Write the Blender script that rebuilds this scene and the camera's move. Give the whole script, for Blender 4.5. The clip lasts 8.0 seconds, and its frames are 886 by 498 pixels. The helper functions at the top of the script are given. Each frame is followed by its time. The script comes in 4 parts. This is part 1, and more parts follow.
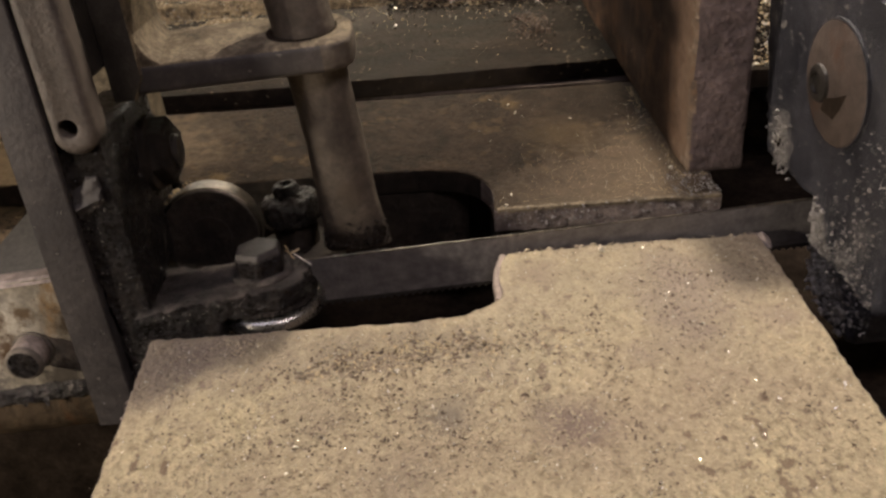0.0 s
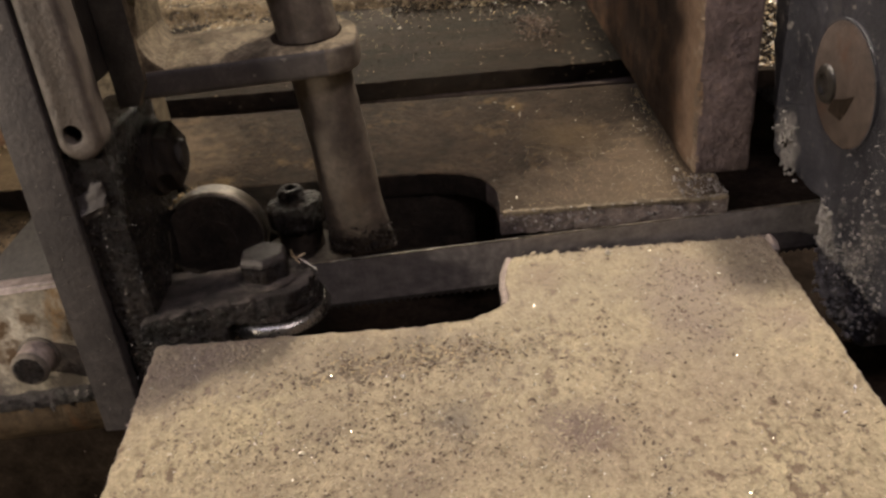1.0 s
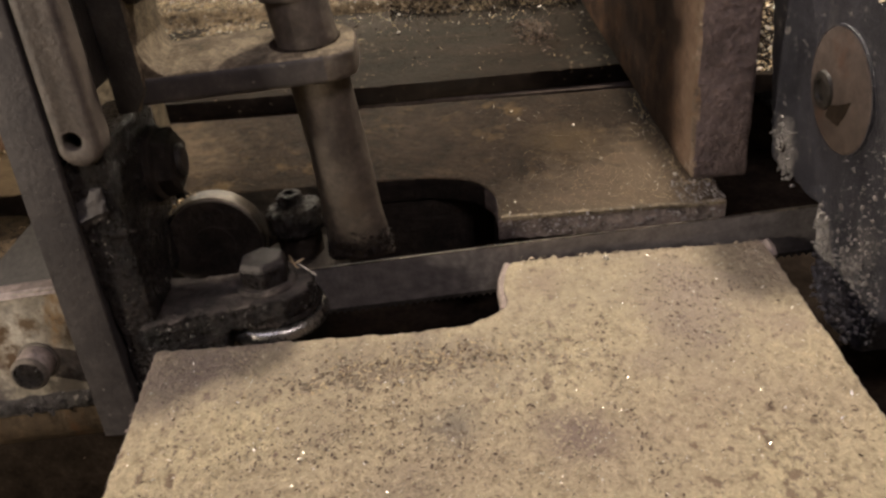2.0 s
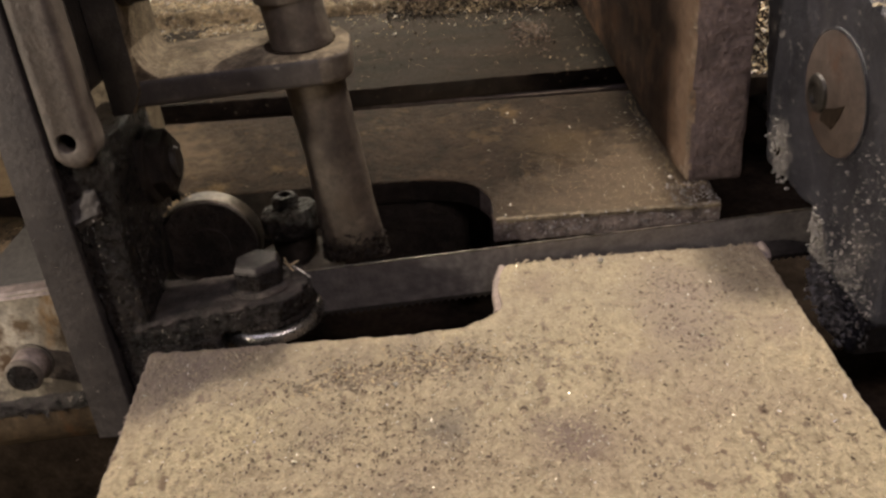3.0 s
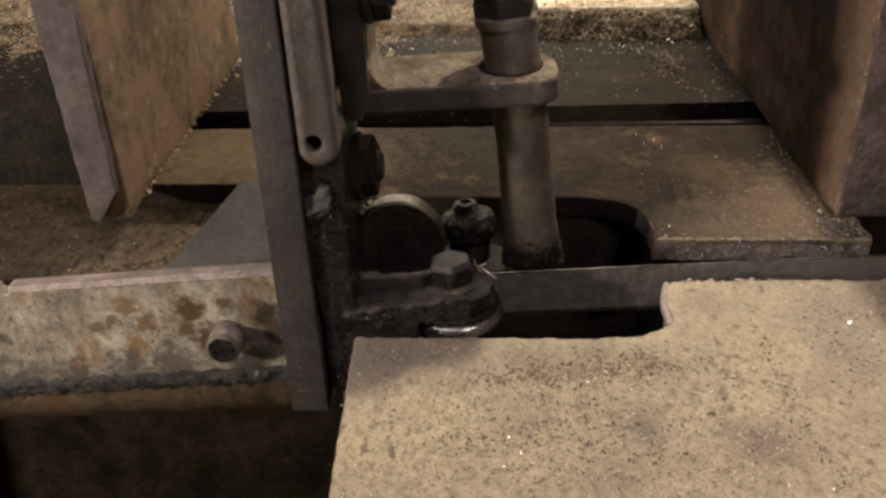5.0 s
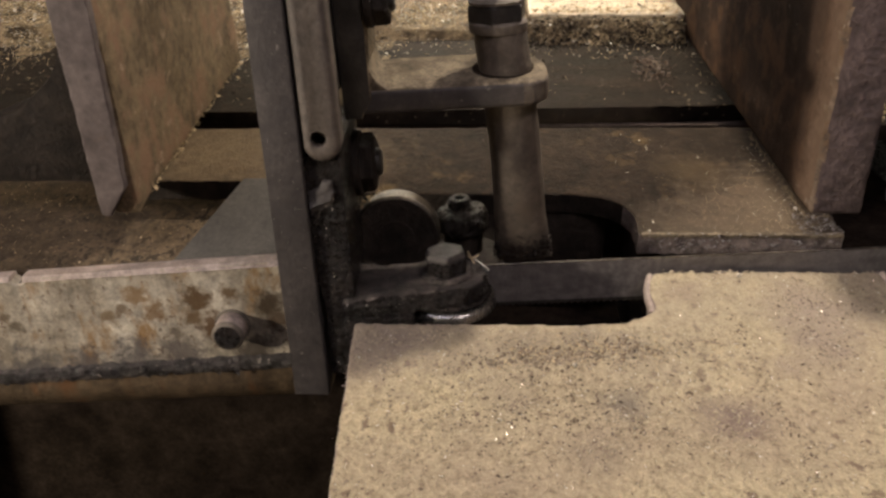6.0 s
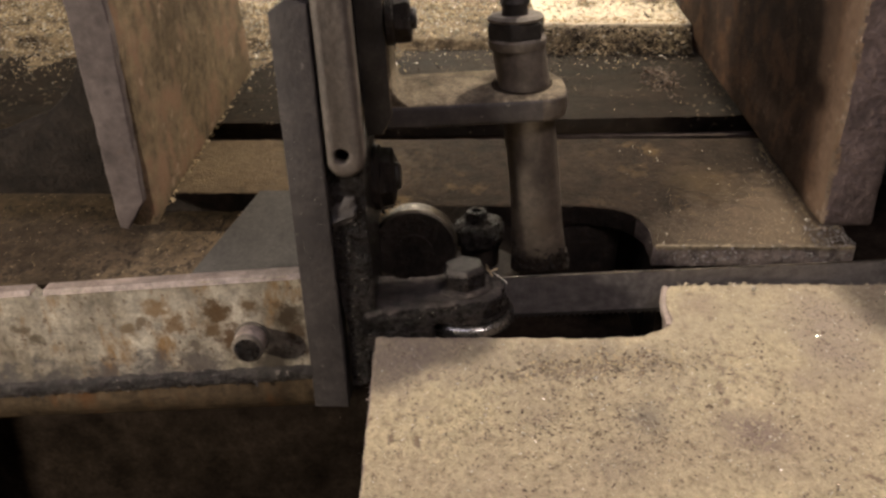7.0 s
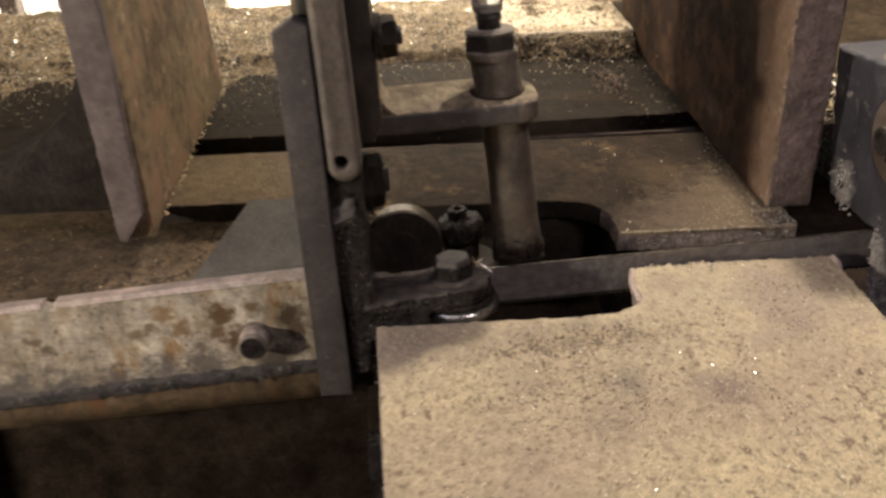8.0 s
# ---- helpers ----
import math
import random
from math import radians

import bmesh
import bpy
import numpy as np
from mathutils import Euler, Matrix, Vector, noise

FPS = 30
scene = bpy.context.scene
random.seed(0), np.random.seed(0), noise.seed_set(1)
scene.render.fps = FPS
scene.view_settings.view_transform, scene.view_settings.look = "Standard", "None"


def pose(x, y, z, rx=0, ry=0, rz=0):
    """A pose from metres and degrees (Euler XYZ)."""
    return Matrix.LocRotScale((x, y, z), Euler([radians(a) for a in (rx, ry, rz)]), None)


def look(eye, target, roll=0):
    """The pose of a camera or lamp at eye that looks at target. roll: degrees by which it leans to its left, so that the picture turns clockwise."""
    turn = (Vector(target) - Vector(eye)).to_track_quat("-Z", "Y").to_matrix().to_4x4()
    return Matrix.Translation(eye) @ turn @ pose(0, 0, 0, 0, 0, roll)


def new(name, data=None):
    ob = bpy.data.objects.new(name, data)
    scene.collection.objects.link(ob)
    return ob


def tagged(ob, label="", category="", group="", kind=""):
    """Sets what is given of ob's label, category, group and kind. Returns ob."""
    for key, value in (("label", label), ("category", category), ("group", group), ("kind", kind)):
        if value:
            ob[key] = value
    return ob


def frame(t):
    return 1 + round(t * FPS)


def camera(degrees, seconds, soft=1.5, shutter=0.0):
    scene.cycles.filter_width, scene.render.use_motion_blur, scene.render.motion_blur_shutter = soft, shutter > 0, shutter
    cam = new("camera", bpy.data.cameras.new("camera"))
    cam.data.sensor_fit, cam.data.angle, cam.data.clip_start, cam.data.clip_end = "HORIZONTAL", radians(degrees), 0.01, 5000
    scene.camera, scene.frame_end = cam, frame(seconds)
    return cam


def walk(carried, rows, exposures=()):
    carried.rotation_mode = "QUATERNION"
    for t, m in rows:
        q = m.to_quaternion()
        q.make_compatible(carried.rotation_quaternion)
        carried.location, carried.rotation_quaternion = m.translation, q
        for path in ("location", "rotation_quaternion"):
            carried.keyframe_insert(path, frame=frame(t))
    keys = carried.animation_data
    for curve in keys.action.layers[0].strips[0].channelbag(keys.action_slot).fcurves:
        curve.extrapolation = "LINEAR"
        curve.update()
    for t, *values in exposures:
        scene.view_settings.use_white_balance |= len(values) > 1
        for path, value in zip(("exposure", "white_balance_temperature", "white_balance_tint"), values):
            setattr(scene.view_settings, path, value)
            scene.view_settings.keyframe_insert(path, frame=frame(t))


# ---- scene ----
cam = camera(54.94, 8.0, soft=2.7, shutter=0.5)
PATH = [
    (0, (-0.03036, -0.29562, 0.17643), (-0.01104, 0.57025, -0.32346), -3.50),
    (0.5, (-0.03094, -0.29363, 0.17729), (-0.01385, 0.57255, -0.32216), -3.75),
    (1, (-0.03090, -0.29384, 0.17698), (-0.01627, 0.57249, -0.32228), -3.91),
    (1.5, (-0.03086, -0.29395, 0.17785), (-0.01628, 0.57283, -0.32064), -3.97),
    (3, (-0.02909, -0.29386, 0.17930), (-0.01139, 0.57354, -0.31800), -3.73),
    (3.5, (-0.03175, -0.29483, 0.17988), (-0.01643, 0.57394, -0.31510), -3.45),
    (3.8, (-0.04116, -0.29804, 0.18298), (-0.03797, 0.57382, -0.30675), -2.94),
    (4, (-0.05951, -0.29972, 0.18894), (-0.06184, 0.57163, -0.30172), -2.10),
    (4.2, (-0.07879, -0.30611, 0.19439), (-0.08872, 0.56694, -0.29314), -1.50),
    (4.5, (-0.08782, -0.31357, 0.19655), (-0.10698, 0.56082, -0.28830), -0.80),
    (5, (-0.08763, -0.31923, 0.19406), (-0.11457, 0.55560, -0.28962), -0.79),
    (6.5, (-0.09220, -0.34509, 0.20233), (-0.10438, 0.53434, -0.27354), -0.11),
    (7, (-0.09937, -0.34114, 0.20521), (-0.11043, 0.53823, -0.27080), -0.21),
    (7.3, (-0.10466, -0.34160, 0.20752), (-0.11042, 0.53898, -0.26635), -0.78),
    (7.5, (-0.10380, -0.34734, 0.21323), (-0.09888, 0.53250, -0.26201), -1.15),
    (7.8, (-0.10508, -0.35833, 0.20782), (-0.07374, 0.52416, -0.26147), -1.59),
    (8, (-0.12108, -0.37470, 0.21586), (-0.06635, 0.50788, -0.25111), -1.14),
]
walk(cam, [(t, look(eye, target, roll)) for t, eye, target, roll in PATH],
     exposures=[(0, 0.0), (3.5, 0.0), (4.5, 0.02), (6.5, 0.08), (7.6, 0.12), (8.0, 0.24)])

# ---- frames of reference: the outfeed plate lies level, the vice bed rises 4 degrees, the saw head leans 3 degrees ----
S = 0.001  # lengths below are in millimetres
PLATE = Matrix.Identity(4)
BED = pose(0, 0, 0.003, 4.0, 0, 0)
HEAD = Matrix(((0.99849, 0.00137, -0.05485, 0), (0.00137, 0.99876, 0.04986, 0), (0.05485, -0.04986, 0.99725, 0), (0, 0, 0, 1)))

RAIL = HEAD @ Matrix.Translation(Vector((-171, 0, -1.6)) * S) @ pose(0, 0, 0, 0, -1.3, 0) @ Matrix.Translation(Vector((171, 0, 0)) * S)  # the rail droops a little

# ---- light ----
world = bpy.data.worlds.new("workshop_air")
scene.world = world
world.use_nodes = True
world.node_tree.nodes["Background"].inputs[0].default_value = (0.60, 0.53, 0.58, 1)
world.node_tree.nodes["Background"].inputs[1].default_value = 0.13


def area_lamp(name, eye, target, size, watts, colour):
    data = bpy.data.lights.new(name, "AREA")
    data.shape, data.size, data.energy, data.color = "DISK", size, watts, colour
    ob = new(name, data)
    ob.matrix_basis = look(eye, target)
    return ob


area_lamp("work_lamp", (0.09, 0.245, 0.49), (0.22, -0.32, 0.0), 0.04, 4.3, (1.0, 0.87, 0.73))
area_lamp("side_lamp", (-0.93, -0.44, 0.21), (-0.02, 0.0, 0.0), 0.06, 8.4, (1.0, 0.87, 0.72))
# added unseen fill that brightens the swarf at the back
area_lamp("rear_fill", (-0.10, 0.70, 0.34), (-0.14, 0.84, 0.0), 0.16, 13.0, (1.0, 0.86, 0.66))
# added overhead fill for front faces and the plate's front right
area_lamp("overhead_fill", (0.34, -0.68, 1.0), (0.06, -0.10, 0.0), 0.35, 5.0, (0.98, 0.86, 0.90))
# added soft fill over the whole room that lifts the darkest parts
area_lamp("room_fill", (-0.9, -0.5, 2.3), (-0.3, 0.0, 0.0), 1.6, 18.0, (0.87, 0.82, 1.0))


# ---- materials ----
def noise_node(nt, coord, scale, detail=5.0, rough=0.6, stretch=None):
    n = nt.nodes.new("ShaderNodeTexNoise")
    n.inputs["Scale"].default_value, n.inputs["Detail"].default_value, n.inputs["Roughness"].default_value = scale, detail, rough
    if stretch:
        m = nt.nodes.new("ShaderNodeMapping")
        m.inputs["Scale"].default_value = stretch
        nt.links.new(coord, m.inputs[0])
        coord = m.outputs[0]
    nt.links.new(coord, n.inputs["Vector"])
    return n.outputs["Fac"]


def ramp_node(nt, fac, stops):
    r = nt.nodes.new("ShaderNodeValToRGB")
    while len(r.color_ramp.elements) < len(stops):
        r.color_ramp.elements.new(0.5)
    for e, (p, c) in zip(r.color_ramp.elements, stops):
        e.position, e.color = p, (*c, 1) if len(c) == 3 else c
    nt.links.new(fac, r.inputs[0])
    return r.outputs[0]


def mix_node(nt, fac, a, b, mode="MIX"):
    m = nt.nodes.new("ShaderNodeMix")
    m.data_type, m.blend_type = "RGBA", mode
    for value, socket in ((fac, m.inputs[0]), (a, m.inputs[6]), (b, m.inputs[7])):
        if isinstance(value, (float, int)):
            socket.default_value = value
        elif isinstance(value, tuple):
            socket.default_value = (*value, 1)
        else:
            nt.links.new(value, socket)
    return m.outputs[2]


def worn(name, low, high, rough=0.7, metal=0.0, big=25.0, small=350.0, bump=0.25, grit=None, grit_at=0.62, grit_scale=180.0,
         rust=None, rust_at=0.6, rust_scale=18.0, stretch=None, depth=0.0006, spots=(), origin=(0, 0, 0), gloss=0.0, mottle=0.6, grit2=None, clump=0.35, feather=0.5, grain=0.8, granule=None):
    """A used surface: two tones at hand size, grain at millimetre size, then rust patches, grit specks and single
    spots, some stains and some painted light.
    """
    mat = bpy.data.materials.new(name)
    mat.use_nodes = True
    nt = mat.node_tree
    bsdf = nt.nodes["Principled BSDF"]
    coord = nt.nodes.new("ShaderNodeTexCoord").outputs["Object"]
    wide, fine = noise_node(nt, coord, big, 6.0, 0.62, stretch), noise_node(nt, coord, small, 4.0, 0.7)
    colour = ramp_node(nt, wide, [(0.32, low), (0.68, high)])
    shade = ramp_node(nt, fine, [(0.3, (0.62, 0.62, 0.62)), (0.7, (1.2, 1.2, 1.2))])
    colour = mix_node(nt, grain, colour, shade, "MULTIPLY")
    patchy = noise_node(nt, coord, 130.0, 9.0, 0.75)
    colour = mix_node(nt, mottle, colour, ramp_node(nt, patchy, [(0.36, (0.45, 0.45, 0.46)), (0.66, (1.4, 1.38, 1.35))]), "MULTIPLY")
    if granule:  # a crust of grains: pale tops, dark gaps
        lumps = noise_node(nt, coord, granule[0], 2.5, 0.55, (1.0, 0.8, 1.0))
        where_thick = nt.nodes.new("ShaderNodeMapRange")
        nt.links.new(noise_node(nt, coord, 17.0, 3.0, 0.6), where_thick.inputs["Value"])
        where_thick.inputs["From Min"].default_value, where_thick.inputs["From Max"].default_value = 0.38, 0.66
        where_thick.inputs["To Min"].default_value, where_thick.inputs["To Max"].default_value = 0.25 * granule[1], granule[1]
        colour = mix_node(nt, where_thick.outputs[0], colour, ramp_node(nt, lumps, [(0.34, (0.5, 0.47, 0.45)), (0.5, (0.95, 0.95, 0.95)), (0.68, (1.3, 1.3, 1.28))]), "MULTIPLY")
    if rust:
        patches = ramp_node(nt, noise_node(nt, coord, rust_scale, 7.0, 0.7, stretch), [(rust_at - 0.06, (0, 0, 0)), (rust_at + 0.06, (1, 1, 1))])
        colour = mix_node(nt, patches, colour, rust)
    if grit:
        where = noise_node(nt, coord, grit_scale, 3.0, 0.55, (1.0, 0.65, 1.0))
        thick = noise_node(nt, coord, 26.0, 3.0, 0.5)
        both = nt.nodes.new("ShaderNodeMath")
        both.operation = "MULTIPLY_ADD"
        nt.links.new(thick, both.inputs[0])
        both.inputs[1].default_value = clump
        nt.links.new(where, both.inputs[2])
        specks = ramp_node(nt, both.outputs[0], [(grit_at + 0.13, (0, 0, 0)), (grit_at + 0.19, (0.85, 0.85, 0.85))])
        colour = mix_node(nt, specks, colour, grit)
    if grit2:
        tint, at, scale = grit2
        flecks = ramp_node(nt, noise_node(nt, coord, scale, 5.0, 0.62, (1.0, 0.7, 1.0)), [(at, (0, 0, 0)), (at + 0.05, (0.9, 0.9, 0.9))])
        colour = mix_node(nt, flecks, colour, tint)
    for (x, y, z), radius, tint, strength in spots:
        x, y, z = x - origin[0], y - origin[1], z - origin[2]
        away = nt.nodes.new("ShaderNodeVectorMath")
        away.operation = "DISTANCE"
        wobble = nt.nodes.new("ShaderNodeVectorMath")
        wobble.operation = "MULTIPLY_ADD"
        swirl = nt.nodes.new("ShaderNodeTexNoise")
        swirl.inputs["Scale"].default_value, swirl.inputs["Detail"].default_value, swirl.inputs["Roughness"].default_value = 110.0, 8.0, 0.72
        nt.links.new(coord, swirl.inputs["Vector"])
        nt.links.new(swirl.outputs["Color"], wobble.inputs[0])
        wobble.inputs[1].default_value = (radius * S * 2.6, radius * S * 2.6, radius * S * 3.4)
        nt.links.new(coord, wobble.inputs[2])
        nt.links.new(wobble.outputs[0], away.inputs[0])
        away.inputs[1].default_value = ((x + 1.3 * radius) * S, (y + 1.3 * radius) * S, (z + 1.7 * radius) * S)
        near = nt.nodes.new("ShaderNodeMapRange")
        near.inputs["From Min"].default_value, near.inputs["From Max"].default_value = radius * S * (1.5 - feather), radius * S * feather
        near.inputs["To Max"].default_value = strength
        nt.links.new(away.outputs["Value"], near.inputs["Value"])
        colour = mix_node(nt, near.outputs[0], colour, tint)
    nt.links.new(colour, bsdf.inputs["Base Color"])
    rr = nt.nodes.new("ShaderNodeMapRange")
    rr.inputs["To Min"].default_value, rr.inputs["To Max"].default_value = max(0.05, rough - 0.18), min(1.0, rough + 0.15)
    nt.links.new(fine, rr.inputs["Value"])
    nt.links.new(rr.outputs[0], bsdf.inputs["Roughness"])
    bsdf.inputs["Metallic"].default_value = metal
    bsdf.inputs["Specular IOR Level"].default_value = max(0.0, 0.3 + gloss)
    height = nt.nodes.new("ShaderNodeMath")
    height.operation = "MULTIPLY_ADD"
    nt.links.new(wide, height.inputs[0])
    height.inputs[1].default_value = 1.5
    nt.links.new(fine, height.inputs[2])
    pitted = nt.nodes.new("ShaderNodeMath")
    pitted.operation = "MULTIPLY_ADD"
    nt.links.new(patchy, pitted.inputs[0])
    pitted.inputs[1].default_value = 1.6 * mottle
    nt.links.new(height.outputs[0], pitted.inputs[2])
    if granule:
        crusty = nt.nodes.new("ShaderNodeMath")
        crusty.operation = "MULTIPLY_ADD"
        nt.links.new(lumps, crusty.inputs[0])
        crusty.inputs[1].default_value = granule[2]
        nt.links.new(pitted.outputs[0], crusty.inputs[2])
        pitted = crusty
    b = nt.nodes.new("ShaderNodeBump")
    b.inputs["Strength"].default_value, b.inputs["Distance"].default_value = bump, depth
    nt.links.new(pitted.outputs[0], b.inputs["Height"])
    nt.links.new(b.outputs[0], bsdf.inputs["Normal"])
    return mat


def dusty_plate(name, spots, origin):
    """Tan cutting dust on steel: soft clouds of two tints, a fine grain, and brown specks that gather in drifts."""
    mat = bpy.data.materials.new(name)
    mat.use_nodes = True
    nt = mat.node_tree
    bsdf = nt.nodes["Principled BSDF"]
    coord = nt.nodes.new("ShaderNodeTexCoord").outputs["Object"]

    def add(a, k, b):
        m = nt.nodes.new("ShaderNodeMath")
        m.operation = "MULTIPLY_ADD"
        nt.links.new(a, m.inputs[0])
        m.inputs[1].default_value = k
        nt.links.new(b, m.inputs[2])
        return m.outputs[0]

    clouds, drift = noise_node(nt, coord, 11.0, 4.0, 0.55), noise_node(nt, coord, 21.0, 4.0, 0.6, (1.0, 0.8, 1.0))
    grain, crumbs = noise_node(nt, coord, 900.0, 3.0, 0.7), noise_node(nt, coord, 330.0, 3.0, 0.6, (1.0, 0.75, 1.0))
    colour = ramp_node(nt, clouds, [(0.34, (0.365, 0.29, 0.205)), (0.52, (0.455, 0.377, 0.25)), (0.68, (0.53, 0.447, 0.283))])
    colour = mix_node(nt, 0.9, colour, ramp_node(nt, grain, [(0.32, (0.72, 0.71, 0.69)), (0.68, (1.2, 1.2, 1.19))]), "MULTIPLY")
    colour = mix_node(nt, 0.9, colour, ramp_node(nt, crumbs, [(0.28, (0.55, 0.52, 0.48)), (0.46, (0.96, 0.96, 0.95)), (0.7, (1.18, 1.18, 1.16))]), "MULTIPLY")
    fine_specks = add(drift, 0.30, noise_node(nt, coord, 480.0, 3.0, 0.62, (1.0, 0.7, 1.0)))
    colour = mix_node(nt, ramp_node(nt, fine_specks, [(0.77, (0, 0, 0)), (0.83, (0.75, 0.75, 0.75))]), colour, (0.17, 0.128, 0.094))
    bold_specks = add(drift, 0.42, noise_node(nt, coord, 205.0, 4.0, 0.66, (1.0, 0.7, 1.0)))
    colour = mix_node(nt, ramp_node(nt, bold_specks, [(0.825, (0, 0, 0)), (0.885, (0.8, 0.8, 0.8))]), colour, (0.16, 0.108, 0.072))
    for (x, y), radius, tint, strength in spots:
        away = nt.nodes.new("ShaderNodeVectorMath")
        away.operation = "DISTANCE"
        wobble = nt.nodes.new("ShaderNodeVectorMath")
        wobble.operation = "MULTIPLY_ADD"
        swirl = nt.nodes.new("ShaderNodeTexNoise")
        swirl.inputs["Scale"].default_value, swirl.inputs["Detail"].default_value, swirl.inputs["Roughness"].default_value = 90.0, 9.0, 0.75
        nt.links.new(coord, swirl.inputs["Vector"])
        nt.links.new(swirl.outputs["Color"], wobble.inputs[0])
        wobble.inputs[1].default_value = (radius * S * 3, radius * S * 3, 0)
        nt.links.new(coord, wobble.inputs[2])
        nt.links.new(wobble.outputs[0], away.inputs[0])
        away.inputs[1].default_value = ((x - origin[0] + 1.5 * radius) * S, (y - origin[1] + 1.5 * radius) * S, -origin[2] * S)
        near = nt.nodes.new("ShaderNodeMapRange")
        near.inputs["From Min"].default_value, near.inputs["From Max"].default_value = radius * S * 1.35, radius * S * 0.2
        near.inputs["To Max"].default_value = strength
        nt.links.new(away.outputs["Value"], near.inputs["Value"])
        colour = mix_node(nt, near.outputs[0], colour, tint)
    nt.links.new(colour, bsdf.inputs["Base Color"])
    bsdf.inputs["Roughness"].default_value, bsdf.inputs["Specular IOR Level"].default_value = 0.55, 0.4
    b = nt.nodes.new("ShaderNodeBump")
    b.inputs["Strength"].default_value, b.inputs["Distance"].default_value = 1.0, 0.0016
    nt.links.new(add(crumbs, 1.6, add(drift, 1.5, grain)), b.inputs["Height"])
    nt.links.new(b.outputs[0], bsdf.inputs["Normal"])
    return mat


PLATE_STEEL = dusty_plate("dusty_plate_steel", [
    # six broad spots: worn back and left corner, with painted-in shade
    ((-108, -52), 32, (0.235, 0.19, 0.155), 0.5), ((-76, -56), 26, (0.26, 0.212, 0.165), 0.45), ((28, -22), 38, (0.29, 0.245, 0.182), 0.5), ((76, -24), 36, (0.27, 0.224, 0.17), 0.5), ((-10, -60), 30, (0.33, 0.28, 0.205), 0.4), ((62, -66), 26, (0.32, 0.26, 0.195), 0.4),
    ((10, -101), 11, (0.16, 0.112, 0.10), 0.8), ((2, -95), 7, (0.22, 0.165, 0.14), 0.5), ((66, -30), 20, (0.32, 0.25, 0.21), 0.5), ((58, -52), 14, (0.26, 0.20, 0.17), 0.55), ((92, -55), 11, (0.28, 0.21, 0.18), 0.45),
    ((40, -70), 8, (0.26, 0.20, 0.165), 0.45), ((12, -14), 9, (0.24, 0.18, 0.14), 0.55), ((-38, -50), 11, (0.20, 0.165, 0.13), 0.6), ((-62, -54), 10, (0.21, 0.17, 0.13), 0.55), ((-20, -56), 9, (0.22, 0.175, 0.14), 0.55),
    # first three: oily corner with the guide's shadow painted in; rest are stains
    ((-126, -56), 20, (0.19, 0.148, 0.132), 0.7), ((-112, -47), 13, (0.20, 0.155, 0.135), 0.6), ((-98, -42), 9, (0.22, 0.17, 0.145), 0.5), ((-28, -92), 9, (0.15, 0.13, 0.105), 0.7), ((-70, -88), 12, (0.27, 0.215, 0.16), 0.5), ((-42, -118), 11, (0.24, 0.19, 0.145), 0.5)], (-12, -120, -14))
PLATE_EDGE = worn("scraped_plate_edge", (0.22, 0.172, 0.148), (0.38, 0.315, 0.27), 0.6, 0.2, 60, 500, 0.5)
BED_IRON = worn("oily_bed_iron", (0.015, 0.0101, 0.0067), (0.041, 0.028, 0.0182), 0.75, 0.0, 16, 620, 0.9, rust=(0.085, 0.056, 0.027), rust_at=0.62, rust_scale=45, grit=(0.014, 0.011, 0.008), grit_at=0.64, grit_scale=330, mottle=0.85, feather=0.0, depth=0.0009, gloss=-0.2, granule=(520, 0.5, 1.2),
                # cleaner tan iron at left; spots by the jaw paint light onto dust
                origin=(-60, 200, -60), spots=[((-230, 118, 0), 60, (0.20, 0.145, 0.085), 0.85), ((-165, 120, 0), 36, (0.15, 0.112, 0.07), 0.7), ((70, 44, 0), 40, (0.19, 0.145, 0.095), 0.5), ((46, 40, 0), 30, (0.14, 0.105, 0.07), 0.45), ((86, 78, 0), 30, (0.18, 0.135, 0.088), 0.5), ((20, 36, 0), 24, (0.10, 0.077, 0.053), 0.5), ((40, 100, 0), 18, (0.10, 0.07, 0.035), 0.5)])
REAR_IRON = worn("near_black_rear_iron", (0.0125, 0.009, 0.0062), (0.033, 0.024, 0.016), 0.8, 0.0, 24, 300, 1.0, stretch=(0.4, 1.5, 1.0), rust=(0.018, 0.015, 0.011), rust_at=0.58, rust_scale=40, grit=(0.15, 0.12, 0.075), grit_at=0.70, grit_scale=260, gloss=-0.2)
BED_EDGE = worn("rough_cast_edge", (0.13, 0.103, 0.092), (0.31, 0.255, 0.225), 0.65, 0.1, 90, 400, 1.0, depth=0.0018, mottle=0.8)
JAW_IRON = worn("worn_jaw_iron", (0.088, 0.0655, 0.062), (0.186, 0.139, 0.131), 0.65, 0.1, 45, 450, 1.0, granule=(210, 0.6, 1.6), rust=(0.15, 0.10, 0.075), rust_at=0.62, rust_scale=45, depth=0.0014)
JAW_EDGE = worn("smooth_worn_jaw_edge", (0.082, 0.066, 0.062), (0.155, 0.126, 0.118), 0.6, 0.1, 30, 450, 0.5, rust=(0.11, 0.08, 0.066), rust_at=0.62, rust_scale=45, mottle=0.5, grain=0.5)
